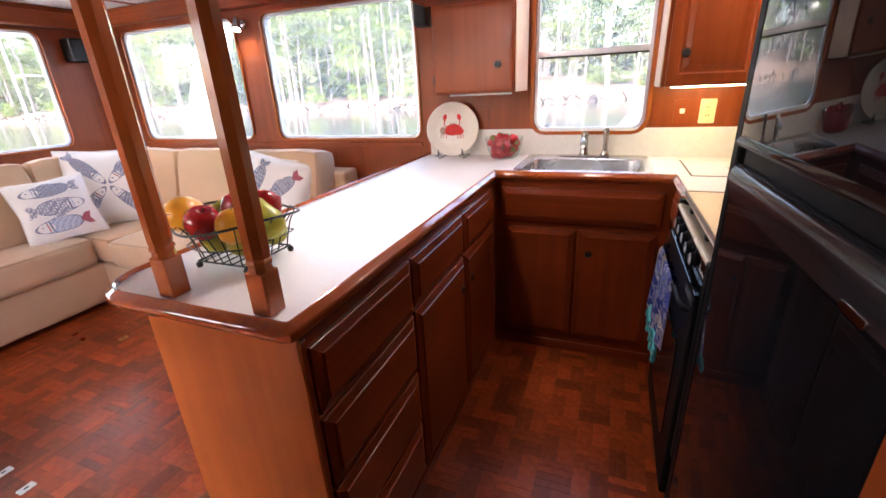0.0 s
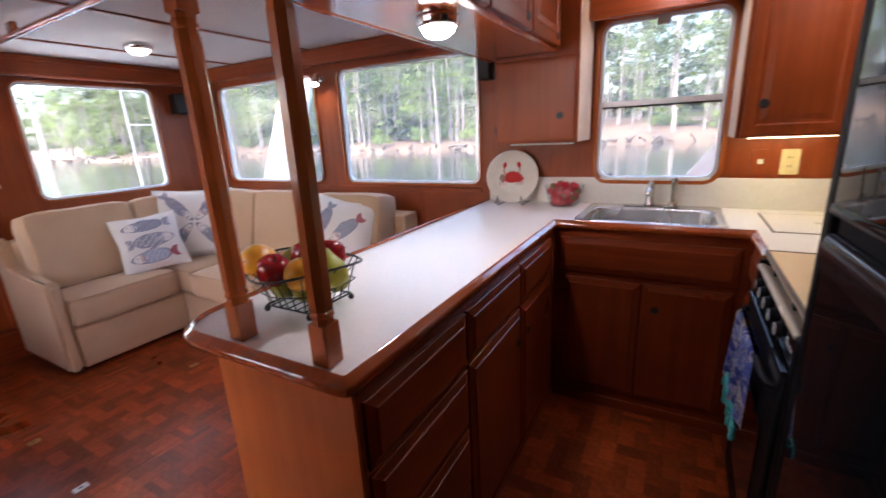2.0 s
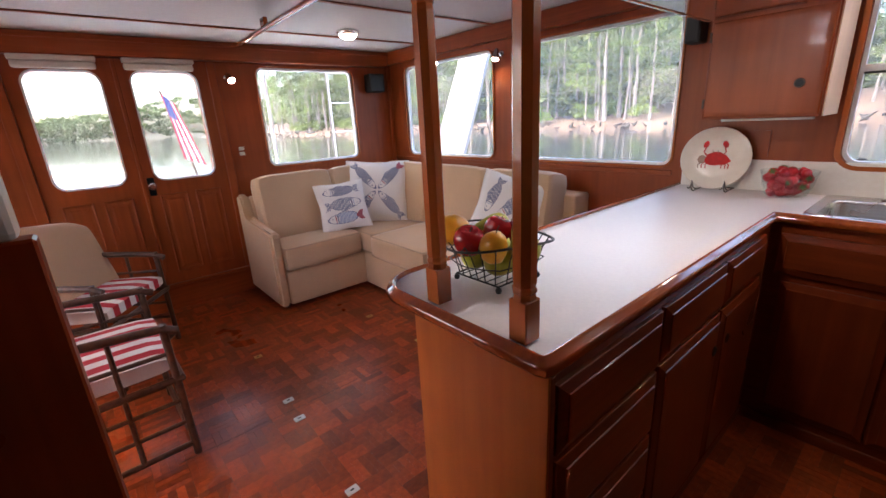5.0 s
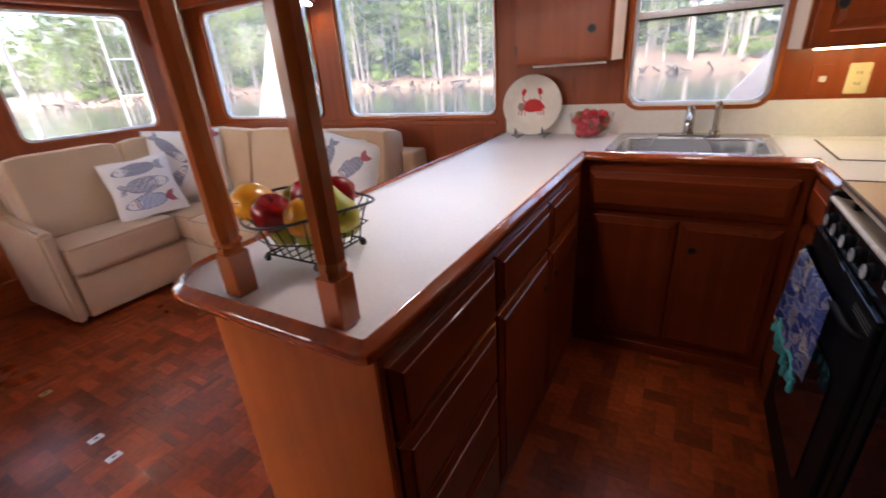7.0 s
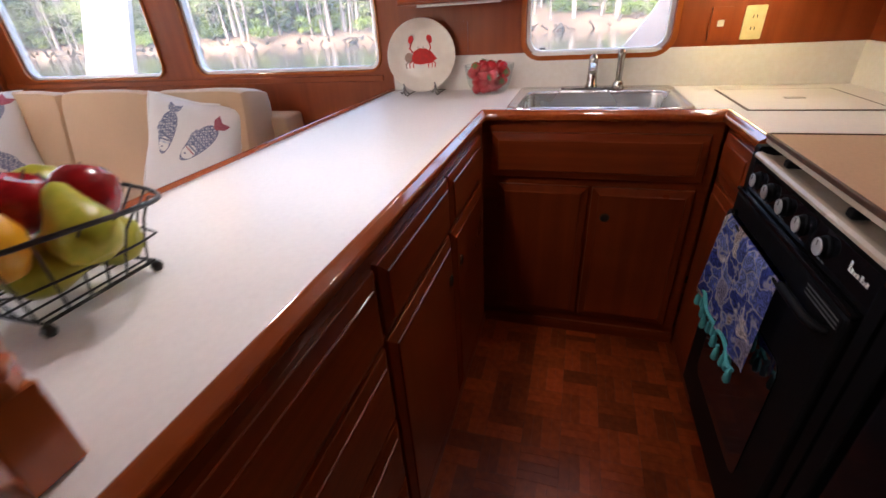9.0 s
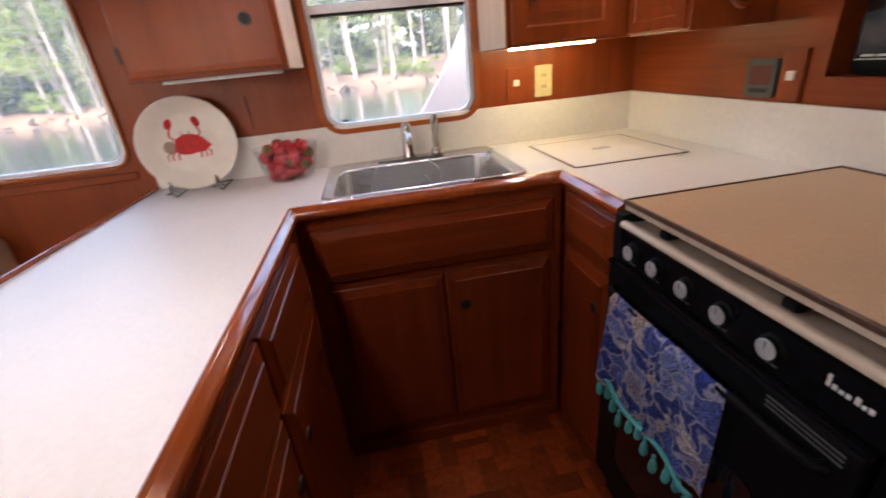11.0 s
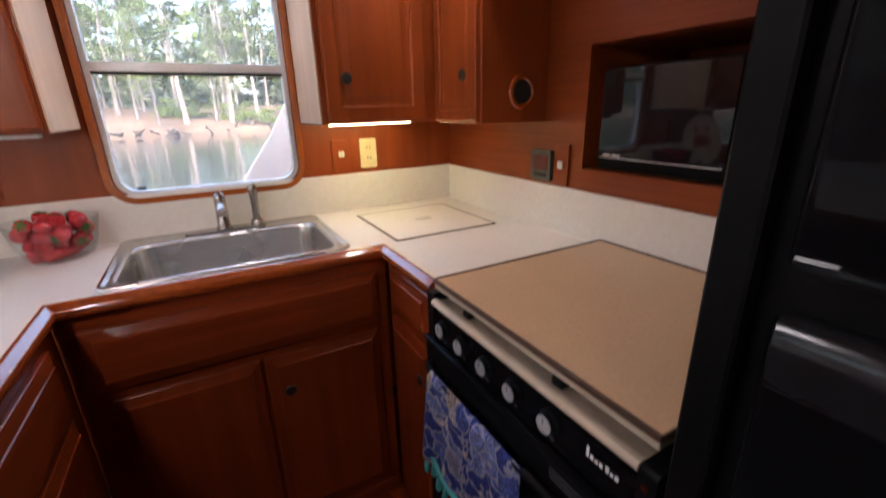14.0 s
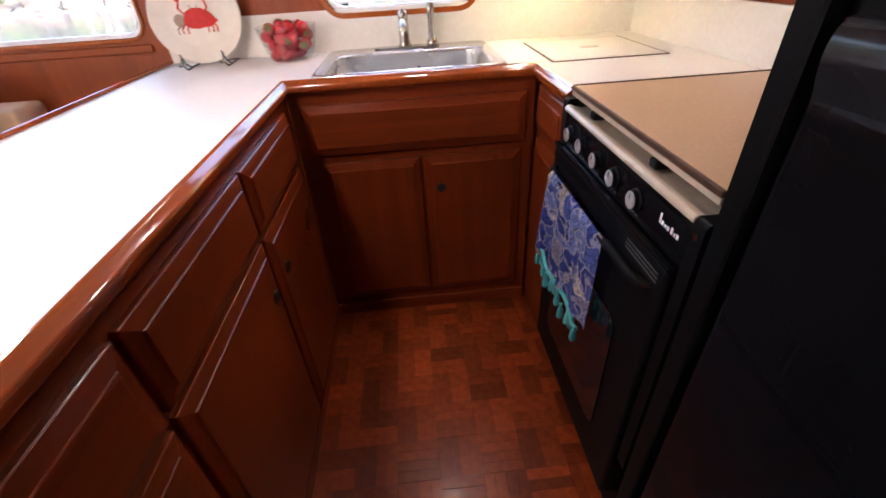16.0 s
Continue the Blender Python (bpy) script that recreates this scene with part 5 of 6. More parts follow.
# ---- printed throw pillows ----
def pillow(name, size, m, label, prints):
    """A square pillow in its own x, y with depth along z; prints lie on its front face."""
    half, thick, n = size / 2, size * 0.17, 18

    def spot(u, v, side=1.0, lift=0.0):
        pull = 1 - 0.105 * (u * u * (1 - v * v * 0.3) * (1 - abs(v)) + v * v * (1 - abs(u)) * 0.9)
        t = thick * max(0.0, (1 - u ** 4) * (1 - v ** 4)) ** 0.55
        wob = 0.004 * noise.noise(Vector((u * 2.4, v * 2.4, size * 9)))
        return m @ Vector((u * half * pull, v * half * pull, side * (t + wob + lift)))

    t = thing(name, m.translation, label, "pillow", "throw pillows")
    bm = bmesh.new()
    for side in (1.0, -1.0):
        g = [[bm.verts.new(spot(-1 + 2 * i / n, -1 + 2 * j / n, side)) for i in range(n + 1)] for j in range(n + 1)]
        for a, b in zip(g, g[1:]):
            for i in range(n):
                bm.faces.new([a[i], a[i + 1], b[i + 1], b[i]] if side > 0 else [b[i], b[i + 1], a[i + 1], a[i]])
    bmesh.ops.remove_doubles(bm, verts=bm.verts, dist=0.004)
    cover = part("cover", bm, canvas, t, "", True)
    edge_pts = [(u, -1) for u in np.linspace(-1, 1, 12)] + [(1, v) for v in np.linspace(-1, 1, 12)][1:] + [(-u, 1) for u in np.linspace(-1, 1, 12)][1:] + [(-1, -v) for v in np.linspace(-1, 1, 12)][1:-1]
    part("welt", tube([spot(float(u) * 0.995, float(v) * 0.995) for u, v in edge_pts], 0.004, 6, True), canvas, cover, "", True)

    def lay(nm, pts, mat, lift=0.0014):
        b = bmesh.new()
        c = (sum(p[0] for p in pts) / len(pts), sum(p[1] for p in pts) / len(pts))
        mid = b.verts.new(spot(*c, 1.0, lift + 0.0006))
        half_ring = [b.verts.new(spot((p[0] + c[0]) / 2, (p[1] + c[1]) / 2, 1.0, lift + 0.0004)) for p in pts]
        rim = [b.verts.new(spot(*p, 1.0, lift)) for p in pts]
        k = len(pts)
        for i in range(k):
            j = (i + 1) % k
            b.faces.new([mid, half_ring[i], half_ring[j]]), b.faces.new([half_ring[i], rim[i], rim[j], half_ring[j]])
        part(nm, b, mat, cover, "printed fish" if nm == "fish_body" else "", True)

    for cx, cy, angle, length, fat, body, tail in prints:
        ca, sa = math.cos(radians(angle)), math.sin(radians(angle))
        mv = lambda a, b: (cx + a * ca - b * sa, cy + a * sa + b * ca)
        loop = [2 * math.pi * k / 26 for k in range(26)]
        belly = lambda q, grow: mv(length * grow * (0.5 * math.cos(q) - 0.02 * math.cos(2 * q)), fat * grow * math.sin(q) * (0.5 + 0.08 * math.cos(q)))
        lay("fish_outline", [belly(q, 1.05) for q in loop], fish_dark, 0.0010)
        lay("fish_body", [belly(q, 0.97) for q in loop], body, 0.0018)
        lay("fish_head", [mv(-length * (0.30 + 0.175 * math.cos(q)), fat * 0.33 * math.sin(q)) for q in loop[::2]], canvas, 0.0026)
        lay("gill_band", [mv(-length * (0.19 + 0.022 * math.cos(q)), fat * 0.41 * math.sin(q)) for q in loop[::2]], fish_dark, 0.0030)
        lay("gill_band", [mv(-length * (0.255 + 0.016 * math.cos(q)), fat * 0.36 * math.sin(q)) for q in loop[::2]], fish_red if tail is fish_red else fish_blue, 0.0032)
        lay("fish_eye", [mv(-length * 0.37 + 0.022 * math.cos(q), fat * 0.08 + 0.022 * math.sin(q)) for q in loop[::3]], fish_dark, 0.0034)
        lay("fish_fin", [mv(-length * 0.12, fat * 0.50), mv(length * 0.02, fat * 0.66), mv(length * 0.16, fat * 0.62), mv(length * 0.20, fat * 0.46)], fish_pale, 0.0020)
        lay("fish_tail", [mv(length * 0.45, 0.03), mv(length * 0.58, fat * 0.40), mv(length * 0.72, fat * 0.42), mv(length * 0.65, 0.0), mv(length * 0.72, -fat * 0.42), mv(length * 0.58, -fat * 0.40), mv(length * 0.45, -0.03)], tail, 0.0024)
    return t


def facing(at, to, lean=18, spin=0):
    """A pillow's pose: its front looks level toward 'to', leaning back."""
    a, b = Vector(at), Vector(to)
    yaw = math.degrees(math.atan2(b.x - a.x, -(b.y - a.y)))
    return pose(*at, 0, 0, yaw) @ pose(0, 0, 0, 90 - lean, 0, 0) @ pose(0, 0, 0, 0, 0, spin)


pillow("fish_pillow", 0.41, facing((-2.80, -0.385, 0.675), (-0.6, -1.2, 0.665), 22, 4), "white cushion printed with three blue fish on the sofa",
       [(-0.10, 0.58, 2, 1.20, 0.40, fish_grey, fish_pale), (0.10, 0.02, 182, 1.22, 0.46, fish_pale, fish_pale), (-0.12, -0.55, 2, 1.2, 0.46, fish_blue, fish_red)])
pillow("fish_pillow", 0.56, facing((-2.84, -0.01, 0.735), (-1.1, -1.25, 0.73), 20, -3), "large white cushion printed with fish meeting at the centre",
       [(-0.36, 0.40, 132, 0.90, 0.27, fish_grey, fish_grey), (0.36, 0.40, 48, 0.90, 0.27, fish_grey, fish_red), (-0.38, -0.40, 228, 0.90, 0.27, fish_grey, fish_red), (0.36, -0.40, -48, 0.90, 0.27, fish_grey, fish_grey)])
pillow("fish_pillow", 0.47, facing((-1.43, 0.10, 0.725), (-0.9, -1.3, 0.72), 20, -13), "white ruffled cushion printed with grey fish at the sofa's end",
       [(-0.42, 0.25, 80, 0.85, 0.32, fish_grey, fish_grey), (0.22, 0.12, 48, 0.95, 0.34, fish_grey, fish_red)])


# ---- rattan chairs, side table, bulkhead ----
def rattan_chair(m, label, back_pillow):
    """An open rattan armchair that faces +y of its own frame."""
    c = thing("rattan_chair", m.translation, label, "chair", "rattan chairs")
    at = lambda *p: m @ Vector(p)
    w, dp = 0.29, 0.28
    for sx in (-w, w):
        part("arm_rail", tube([at(sx, -dp, 0.64), at(sx, -0.1, 0.625), at(sx, 0.12, 0.61), at(sx, 0.25, 0.60), at(sx, 0.31, 0.575)], 0.017, 10), rattan, c, "bent rattan arm rail", True)
        for sy in (-dp, 0.27):
            part("leg", tube([at(sx, sy, 0.0), at(sx, sy * 0.99, 0.3), at(sx, sy * 0.97, 0.615)], 0.015, 10), rattan, c, "", True)
        for sy in (-0.10, 0.085):
            part("spindle", tube([at(sx, sy, 0.06), at(sx, sy, 0.615)], 0.0095, 8), rattan, c, "", True)
        for z in (0.055, 0.165, 0.27, 0.49):
            part("cross_rail", tube([at(sx, -dp, z), at(sx, 0.27, z)], 0.012 if z < 0.1 else 0.009, 8), rattan, c, "", True)
        part("seat_rail", tube([at(sx, -dp, 0.36), at(sx, 0.29, 0.37)], 0.015, 8), rattan, c, "", True)
    for sy, z in ((0.285, 0.365), (-dp, 0.36), (-dp, 0.06), (0.27, 0.055)):
        part("cross_rail", tube([at(-w, sy, z), at(w, sy, z)], 0.013, 8), rattan, c, "", True)
    part("back_hoop", tube([at(-w, -dp, 0.55), at(-w * 0.98, -dp - 0.06, 0.72), at(-w * 0.75, -dp - 0.09, 0.83), at(0, -dp - 0.10, 0.86), at(w * 0.75, -dp - 0.09, 0.83), at(w * 0.98, -dp - 0.06, 0.72), at(w, -dp, 0.55)], 0.017, 10), rattan, c, "bent rattan back hoop", True)
    for x in (-0.18, -0.06, 0.06, 0.18):
        part("back_spindle", tube([at(x, -dp, 0.36), at(x, -dp - 0.055, 0.6), at(x, -dp - 0.095, 0.845)], 0.009, 8), rattan, c, "", True)
    sc = thing("chair_cushion", m @ Vector((0, 0.01, 0.385)), "red and white striped box cushion on the chair seat", "cushion", "chair cushions")
    n = 11
    for k in range(n):
        x0, x1 = -0.265 + 0.53 * k / n, -0.265 + 0.53 * (k + 1) / n
        b = bmesh.new()
        rows = []
        for i in range(9):
            y = -0.25 + 0.53 * i / 8
            loop = []
            for x in (x0, x1):
                for top_side in (1, 0):
                    e = max(0.0, (1 - (x / 0.285) ** 6) * (1 - ((y - 0.015) / 0.28) ** 6)) ** 0.4
                    loop.append(b.verts.new(at(x, y, 0.43 + (1 if top_side else -1) * 0.043 * e + (0.006 if top_side else 0))))
            rows.append((loop[0], loop[2], loop[3], loop[1]))
        for a, q in zip(rows, rows[1:]):
            for j in range(4):
                b.faces.new([a[j], a[(j + 1) % 4], q[(j + 1) % 4], q[j]])
        b.faces.new(rows[0]), b.faces.new(rows[-1][::-1])
        part("red_stripe" if k % 2 else "white_stripe", b, red_stripe if k % 2 else white_stripe, sc, "", True)
    if back_pillow:
        b = cushion(0, 0, 0, 0.54, 0.15, 0.43, 0.20, n=10)
        b.transform(m @ pose(-0.05, -0.125, 0.625, 20, -7, -4))
        solo("back_cushion", b, linen, "plain tan back cushion leaning in a rattan chair", "cushion", smooth=True)
    return c


rattan_chair(pose(-1.765, -2.145, 0.0, 0, 0, 1.5), "dark rattan armchair with an open lattice side", False)
rattan_chair(pose(-2.675, -2.12, 0.0, 0, 0, -35), "dark rattan armchair in front of the cabin doors", True)

table = thing("side_table", (-2.40, -2.62, 0), "small varnished teak side table between the chairs", "table")
part("tabletop", box(-2.335, -2.095, -2.58, -2.19, 0.525, 0.55, 0.006, 2), varnish_x, table)
for x in (-2.315, -2.115):
    for y in (-2.56, -2.21):
        part("leg", box(x - 0.015, x + 0.015, y - 0.015, y + 0.015, 0.0, 0.5245, 0.003), varnish_z, table)
for k, (dx, dy, a) in enumerate(((0, 0, 8), (0.015, 0.02, -6), (-0.01, 0.01, 14))):
    b = box(-0.105, 0.105, -0.14, 0.14, 0, 0.006, 0.001)
    b.transform(pose(-2.215 + dx, -2.36 + dy, 0.5505 + 0.0065 * k, 0, 0, a))
    solo("magazine", b, paper, "glossy magazine lying on the side table", "magazine", "magazines")

near_cab = thing("half_partition", (-0.45, -2.5, 0), "varnished teak half-height partition beside the passage", "partition")
part("body", box(-0.47, -0.42, -3.0, -2.045, 0.0, 1.20, 0.004), base_z, near_cab)
part("top_board", box(-0.468, -0.422, -3.0, -2.06, 1.2005, 1.34, 0.01, 2), white_plastic, near_cab, "grey-white top board")


# ---- fruit basket ----
BX, BY = -0.340, -1.186
basket = thing("fruit_basket", (BX, BY, CT), "black wire fruit basket with a wide wavy rim", "basket")


def rim_at(a):
    return Vector((BX + 0.150 * math.cos(a), BY + 0.138 * math.sin(a), CT + 0.118 + 0.012 * math.cos(2 * a + 0.6)))


def foot_at(a):
    s = 0.076 / max(abs(math.cos(a)), abs(math.sin(a)))
    return Vector((BX + s * math.cos(a), BY + s * math.sin(a), CT + 0.018))


circle = [2 * math.pi * k / 40 for k in range(40)]
part("rim", tube([rim_at(a) for a in circle], 0.0032, 8, True), wire, basket, "", True)
part("base_ring", tube([foot_at(a) for a in circle], 0.0026, 6, True), wire, basket, "", True)
part("waist_ring", tube([foot_at(a).lerp(rim_at(a), 0.45) * 1.0 for a in circle], 0.0018, 6, True), wire, basket, "", True)
for k in range(20):
    a = 2 * math.pi * k / 20 + 0.08
    f, r = foot_at(a), rim_at(a)
    d = (r - f) * Vector((1, 1, 0))
    mid = [f, f + d * 0.18 + Vector((0, 0, 0.035)), f + d * 0.42 + Vector((0, 0, 0.07)), f + d * 0.78 + Vector((0, 0, 0.10)), r]
    part("rib", tube(mid, 0.0017, 6), wire, basket, "", True)
for k in range(5):
    x = BX - 0.06 + 0.03 * k
    part("base_wire", tube([(x, BY - 0.075, CT + 0.018), (x, BY + 0.075, CT + 0.018)], 0.0016, 6), wire, basket)
for sx in (-1, 1):
    for sy in (-1, 1):
        part("foot", turned([(0, 0), (0.006, 0.002), (0.0085, 0.0085), (0.006, 0.015), (0, 0.018)], (BX + 0.076 * sx, BY + 0.076 * sy, CT), "Z", 12), wire, basket, "small ball foot", True)

APPLE = [(0, 0.006), (0.012, 0.0), (0.024, 0.006), (0.034, 0.022), (0.038, 0.042), (0.034, 0.060), (0.022, 0.071), (0.010, 0.071), (0.003, 0.064), (0, 0.062)]
PEAR = [(0, 0.004), (0.013, 0.0), (0.027, 0.008), (0.036, 0.028), (0.034, 0.048), (0.024, 0.068), (0.017, 0.085), (0.012, 0.097), (0.005, 0.102), (0, 0.101)]
MANGO = [(0, 0), (0.016, 0.003), (0.030, 0.016), (0.037, 0.038), (0.036, 0.058), (0.027, 0.076), (0.014, 0.086), (0, 0.087)]


def fruit(name, profile, at, tilt, spin, mat, label, grow=1.0, sx=1.0):
    bm = turned([(r * grow, h * grow) for r, h in profile], (0, 0, 0), "Z", 22, sx=sx)
    for v in bm.verts:
        v.co += 0.0022 * noise.noise_vector(v.co * 34 + Vector(at) * 7)
    bm.transform(pose(*at, tilt, 0, spin) @ Matrix.Translation((0, 0, -0.04)))
    t = thing(name, at, label, "fruit", "fruit in the basket")
    part("skin", bm, mat, t, "", True)
    st_ = tube([(0, 0, profile[-1][1] * grow - 0.044), (0.002, 0, profile[-1][1] * grow - 0.034), (0.006, 0, profile[-1][1] * grow - 0.022)], 0.0014, 6)
    st_.transform(pose(*at, tilt, 0, spin))
    part("stem", st_, rattan, t)


Z0 = CT + 0.02
for nm, pr, dx, dy, dz, tilt, spin, mt, lb, gr in (
        ("pear", PEAR, -0.045, -0.04, 0.045, 70, 30, pear_green, "green pear low in the wire basket", 1.0),
        ("pear", PEAR, 0.045, -0.035, 0.045, 80, 110, pear_green, "green pear low in the wire basket", 1.0),
        ("pear", PEAR, -0.03, 0.05, 0.045, 75, 200, pear_green, "green pear low in the wire basket", 1.0),
        ("pear", PEAR, 0.05, 0.045, 0.045, 85, 300, pear_green, "green pear low in the wire basket", 1.0),
        ("mango", MANGO, -0.09, -0.06, 0.112, 75, 15, mango_yellow, "ripe yellow fruit on top of the basket", 1.15),
        ("apple", APPLE, -0.015, -0.085, 0.103, 20, 60, apple_red, "shiny red apple in the basket", 1.05),
        ("mango", MANGO, 0.060, -0.075, 0.095, 15, 80, mango_yellow, "orange-yellow fruit in the basket", 0.95),
        ("apple", APPLE, 0.005, 0.0, 0.118, 25, 140, apple_red, "shiny red apple on top of the basket", 1.0),
        ("pear", PEAR, 0.100, -0.005, 0.088, 38, 250, pear_green, "green pear standing against the basket rim", 1.05),
        ("apple", APPLE, 0.052, 0.045, 0.112, 30, 200, apple_red, "shiny red apple on top of the basket", 1.05),
        ("pear", PEAR, -0.045, 0.045, 0.112, 95, 320, pear_green, "green pear on top of the basket", 0.95)):
    fruit(nm, pr, (BX + dx, BY + dy, Z0 + dz), tilt, spin, mt, lb, gr)

# ---- plate on its stand, bowl of strawberries ----
pm = pose(-0.365, 0.455, CT + 0.158, 90 - 13, 0, 12)
plate = thing("plate", pm.translation, "round cream plate painted with a red crab", "plate")
bm = turned([(0, -0.004), (0.085, -0.004), (0.10, 0.0), (0.118, 0.006), (0.148, 0.012), (0.152, 0.015), (0.149, 0.018), (0.118, 0.011), (0.10, 0.005), (0.085, 0.002), (0, 0.002)], (0, 0, 0), "Z", 48)
bm.transform(pm)
dish = part("dish", bm, plate_mat, plate, "", True)


def painted(nm, pts, mat, lift=0.0035):
    part(nm, slab(pts, lift - 0.001, lift, lambda u, v, w: pm @ Vector((u, v, w))), mat, dish, "painted crab")


ell = lambda cx, cy, a, b, rot=0, n=20: [(cx + a * math.cos(q) * math.cos(radians(rot)) - b * math.sin(q) * math.sin(radians(rot)), cy + a * math.cos(q) * math.sin(radians(rot)) + b * math.sin(q) * math.cos(radians(rot))) for q in (2 * math.pi * k / n for k in range(n))]
painted("shell", [(a * 1.12, b * 1.2) for a, b in ((-0.040, -0.006), (-0.030, 0.016), (-0.008, 0.026), (0.018, 0.025), (0.042, 0.012), (0.062, -0.012), (0.050, -0.018), (0.040, -0.026), (0.020, -0.027), (0.0, -0.030), (-0.022, -0.028), (-0.036, -0.020))], crab_red)
painted("patch", ell(-0.056, -0.006, 0.020, 0.021), crab_tan, 0.003)
for s, x in ((-1, -0.046), (1, 0.038)):
    part("arm", tube([pm @ Vector((x * 0.8, 0.012, 0.004)), pm @ Vector((x * 1.12, 0.032, 0.004)), pm @ Vector((x * 0.95, 0.056, 0.004))], 0.003, 6), crab_red, dish, "painted crab arm")
    painted("claw", ell(x * 0.98, 0.068, 0.0115, 0.0175, s * 20), crab_red, 0.0045)
for x in (-0.012, 0.008):
    part("eye_stalk", tube([pm @ Vector((x, 0.024, 0.0035)), pm @ Vector((x * 1.2, 0.04, 0.0035))], 0.0015, 6), crab_tan, dish)
for k, x in enumerate((-0.07, -0.055, -0.038, 0.03, 0.046, 0.06)):
    part("leg", tube([pm @ Vector((x * 0.75, -0.018, 0.0035)), pm @ Vector((x * 1.02, -0.033, 0.0035)), pm @ Vector((x * 0.98, -0.05, 0.0035))], 0.0024, 6), crab_red if k else crab_tan, dish, "painted crab leg")
stand = thing("plate_stand", (-0.36, 0.44, CT), "grey scrolled wire plate stand", "stand")
for x, y in ((-0.425, 0.385), (-0.29, 0.415)):
    curl = [(x - 0.004 * a, y - 0.010 - 0.019 * math.cos(a) * (1 - a / 11), CT + 0.024 + 0.019 * math.sin(a) * (1 - a / 11)) for a in np.linspace(-1.5, 5.5, 22)]
    part("scroll", tube([(x + 0.006, y + 0.11, CT + 0.005), (x + 0.004, y + 0.04, CT + 0.0045), *curl], 0.0031, 8), pewter, stand, "", True)
    part("hook", tube([(x + 0.003, y + 0.022, CT + 0.006), (x, y - 0.006, CT + 0.020), (x - 0.002, y - 0.016, CT + 0.046), (x - 0.002, y - 0.024, CT + 0.054)], 0.0031, 8), pewter, stand, "", True)
part("crossbar", tube([(-0.419, 0.495, CT + 0.005), (-0.282, 0.525, CT + 0.005)], 0.003, 8), pewter, stand)
part("rear_leg", tube([(-0.35, 0.515, CT + 0.002), (-0.355, 0.525, CT + 0.14)], 0.003, 8), pewter, stand)

WX, WY = -0.055, 0.43
bowl = thing("glass_bowl", (WX, WY, CT), "clear flared glass bowl heaped with strawberries", "bowl")
bm = turned([(0, 0.003), (0.062, 0.003), (0.078, 0.012), (0.09, 0.04), (0.099, 0.08), (0.107, 0.118), (0.1045, 0.118), (0.0965, 0.081), (0.087, 0.042), (0.074, 0.016), (0.06, 0.008), (0, 0.008)], (WX, WY, CT), "Z", 36)
gb = part("glass", bm, bowl_mat, bowl, "", True)
gb.visible_shadow = False
rnd = random.Random(5)
BERRY = [(0, 0), (0.007, 0.003), (0.0125, 0.012), (0.0155, 0.022), (0.0145, 0.029), (0.008, 0.0325), (0, 0.032)]
bi = 0
for layer, (z, rad, count) in enumerate(((0.026, 0.050, 7), (0.054, 0.062, 9), (0.082, 0.070, 10), (0.108, 0.060, 8))):
    for k in range(count):
        a = 2 * math.pi * k / count + layer
        r = rad * (1.0 if k % 3 else 0.35)
        at = Vector((WX + r * math.cos(a), WY + r * math.sin(a), CT + z))
        rot = pose(*at, rnd.uniform(0, 360), rnd.uniform(0, 360), 0) @ Matrix.Translation((0, 0, -0.022))
        t = thing("strawberry", at, "ripe red strawberry heaped in the glass bowl", "strawberry", "strawberries in the bowl")
        b = turned([(r * 1.35, h * 1.35) for r, h in BERRY], (0, 0, 0), "Z", 12)
        b.transform(rot)
        part("flesh", b, berry_red, t, "", True)
        if layer > 0 and k % 2:
            b = bmesh.new()
            for q in range(6):
                w = 2 * math.pi * q / 6
                c, s = math.cos(w), math.sin(w)
                b.faces.new([b.verts.new(rot @ Vector(p)) for p in ((0, 0, 0.0455), (0.008 * c - 0.004 * s, 0.008 * s + 0.004 * c, 0.048), (0.021 * c, 0.021 * s, 0.046), (0.008 * c + 0.004 * s, 0.008 * s - 0.004 * c, 0.048))])
            part("leaf_cap", b, leaf_green, t)

# ---- floor hatch fittings ----
for x, y, w in ((-1.548, -1.443, 0.052), (-1.375, -1.455, 0.052), (-2.104, -1.416, 0.046), (-2.083, -0.642, 0.046), (-0.833, -1.472, 0.052), (-1.56, -0.60, 0.046)):
    h = thing("floor_latch", (x, y, 0.0), "small flush brass latch plate in the parquet floor", "latch", "floor latches")
    pl = part("plate", slab(rounded(x - 0.017, x + 0.017, y - w * 0.49, y + w * 0.49, 0.004), 0.0005, 0.0035, lambda u, v, q: Vector((u, v, q))), brass if w < 0.05 else aluminium, h)
    part("slot", slab(rounded(x - 0.004, x + 0.004, y - 0.008, y + 0.008, 0.003), 0.0037, 0.0045, lambda u, v, q: Vector((u, v, q))), black_rubber, pl)

seam = tagged(part("floor_seam", box(-1.4635, -1.4605, -1.95, -0.42, -0.001, 0.0007), grout), "thin dark seam of a floor hatch", "seam", kind="structure")


# ---- outside: hull, deck, flag, water, banks and woods ----
hull = thing("bulwark", (0, 1.3, -1.0), "white painted hull side and bulwark", "hull", kind="structure")
part("plating", box(-6.2, 3.0, 1.26, 1.34, -1.02, 0.72, 0.02), gelcoat, hull)
part("deck", box(-6.2, 3.0, 0.62, 1.2595, -0.12, -0.06), gelcoat, hull)
part("aft_deck", box(-6.2, -3.41, YP - 0.5, 0.6195, -0.12, -0.06), gelcoat, hull)
part("transom", box(-6.2, -6.14, YP - 0.5, 1.259, -0.059, 0.62, 0.02), gelcoat, hull)
wing = thing("support_wing", (-3.2, 1.3, 0.72), "white slanted deck support panel outside the window", "support")
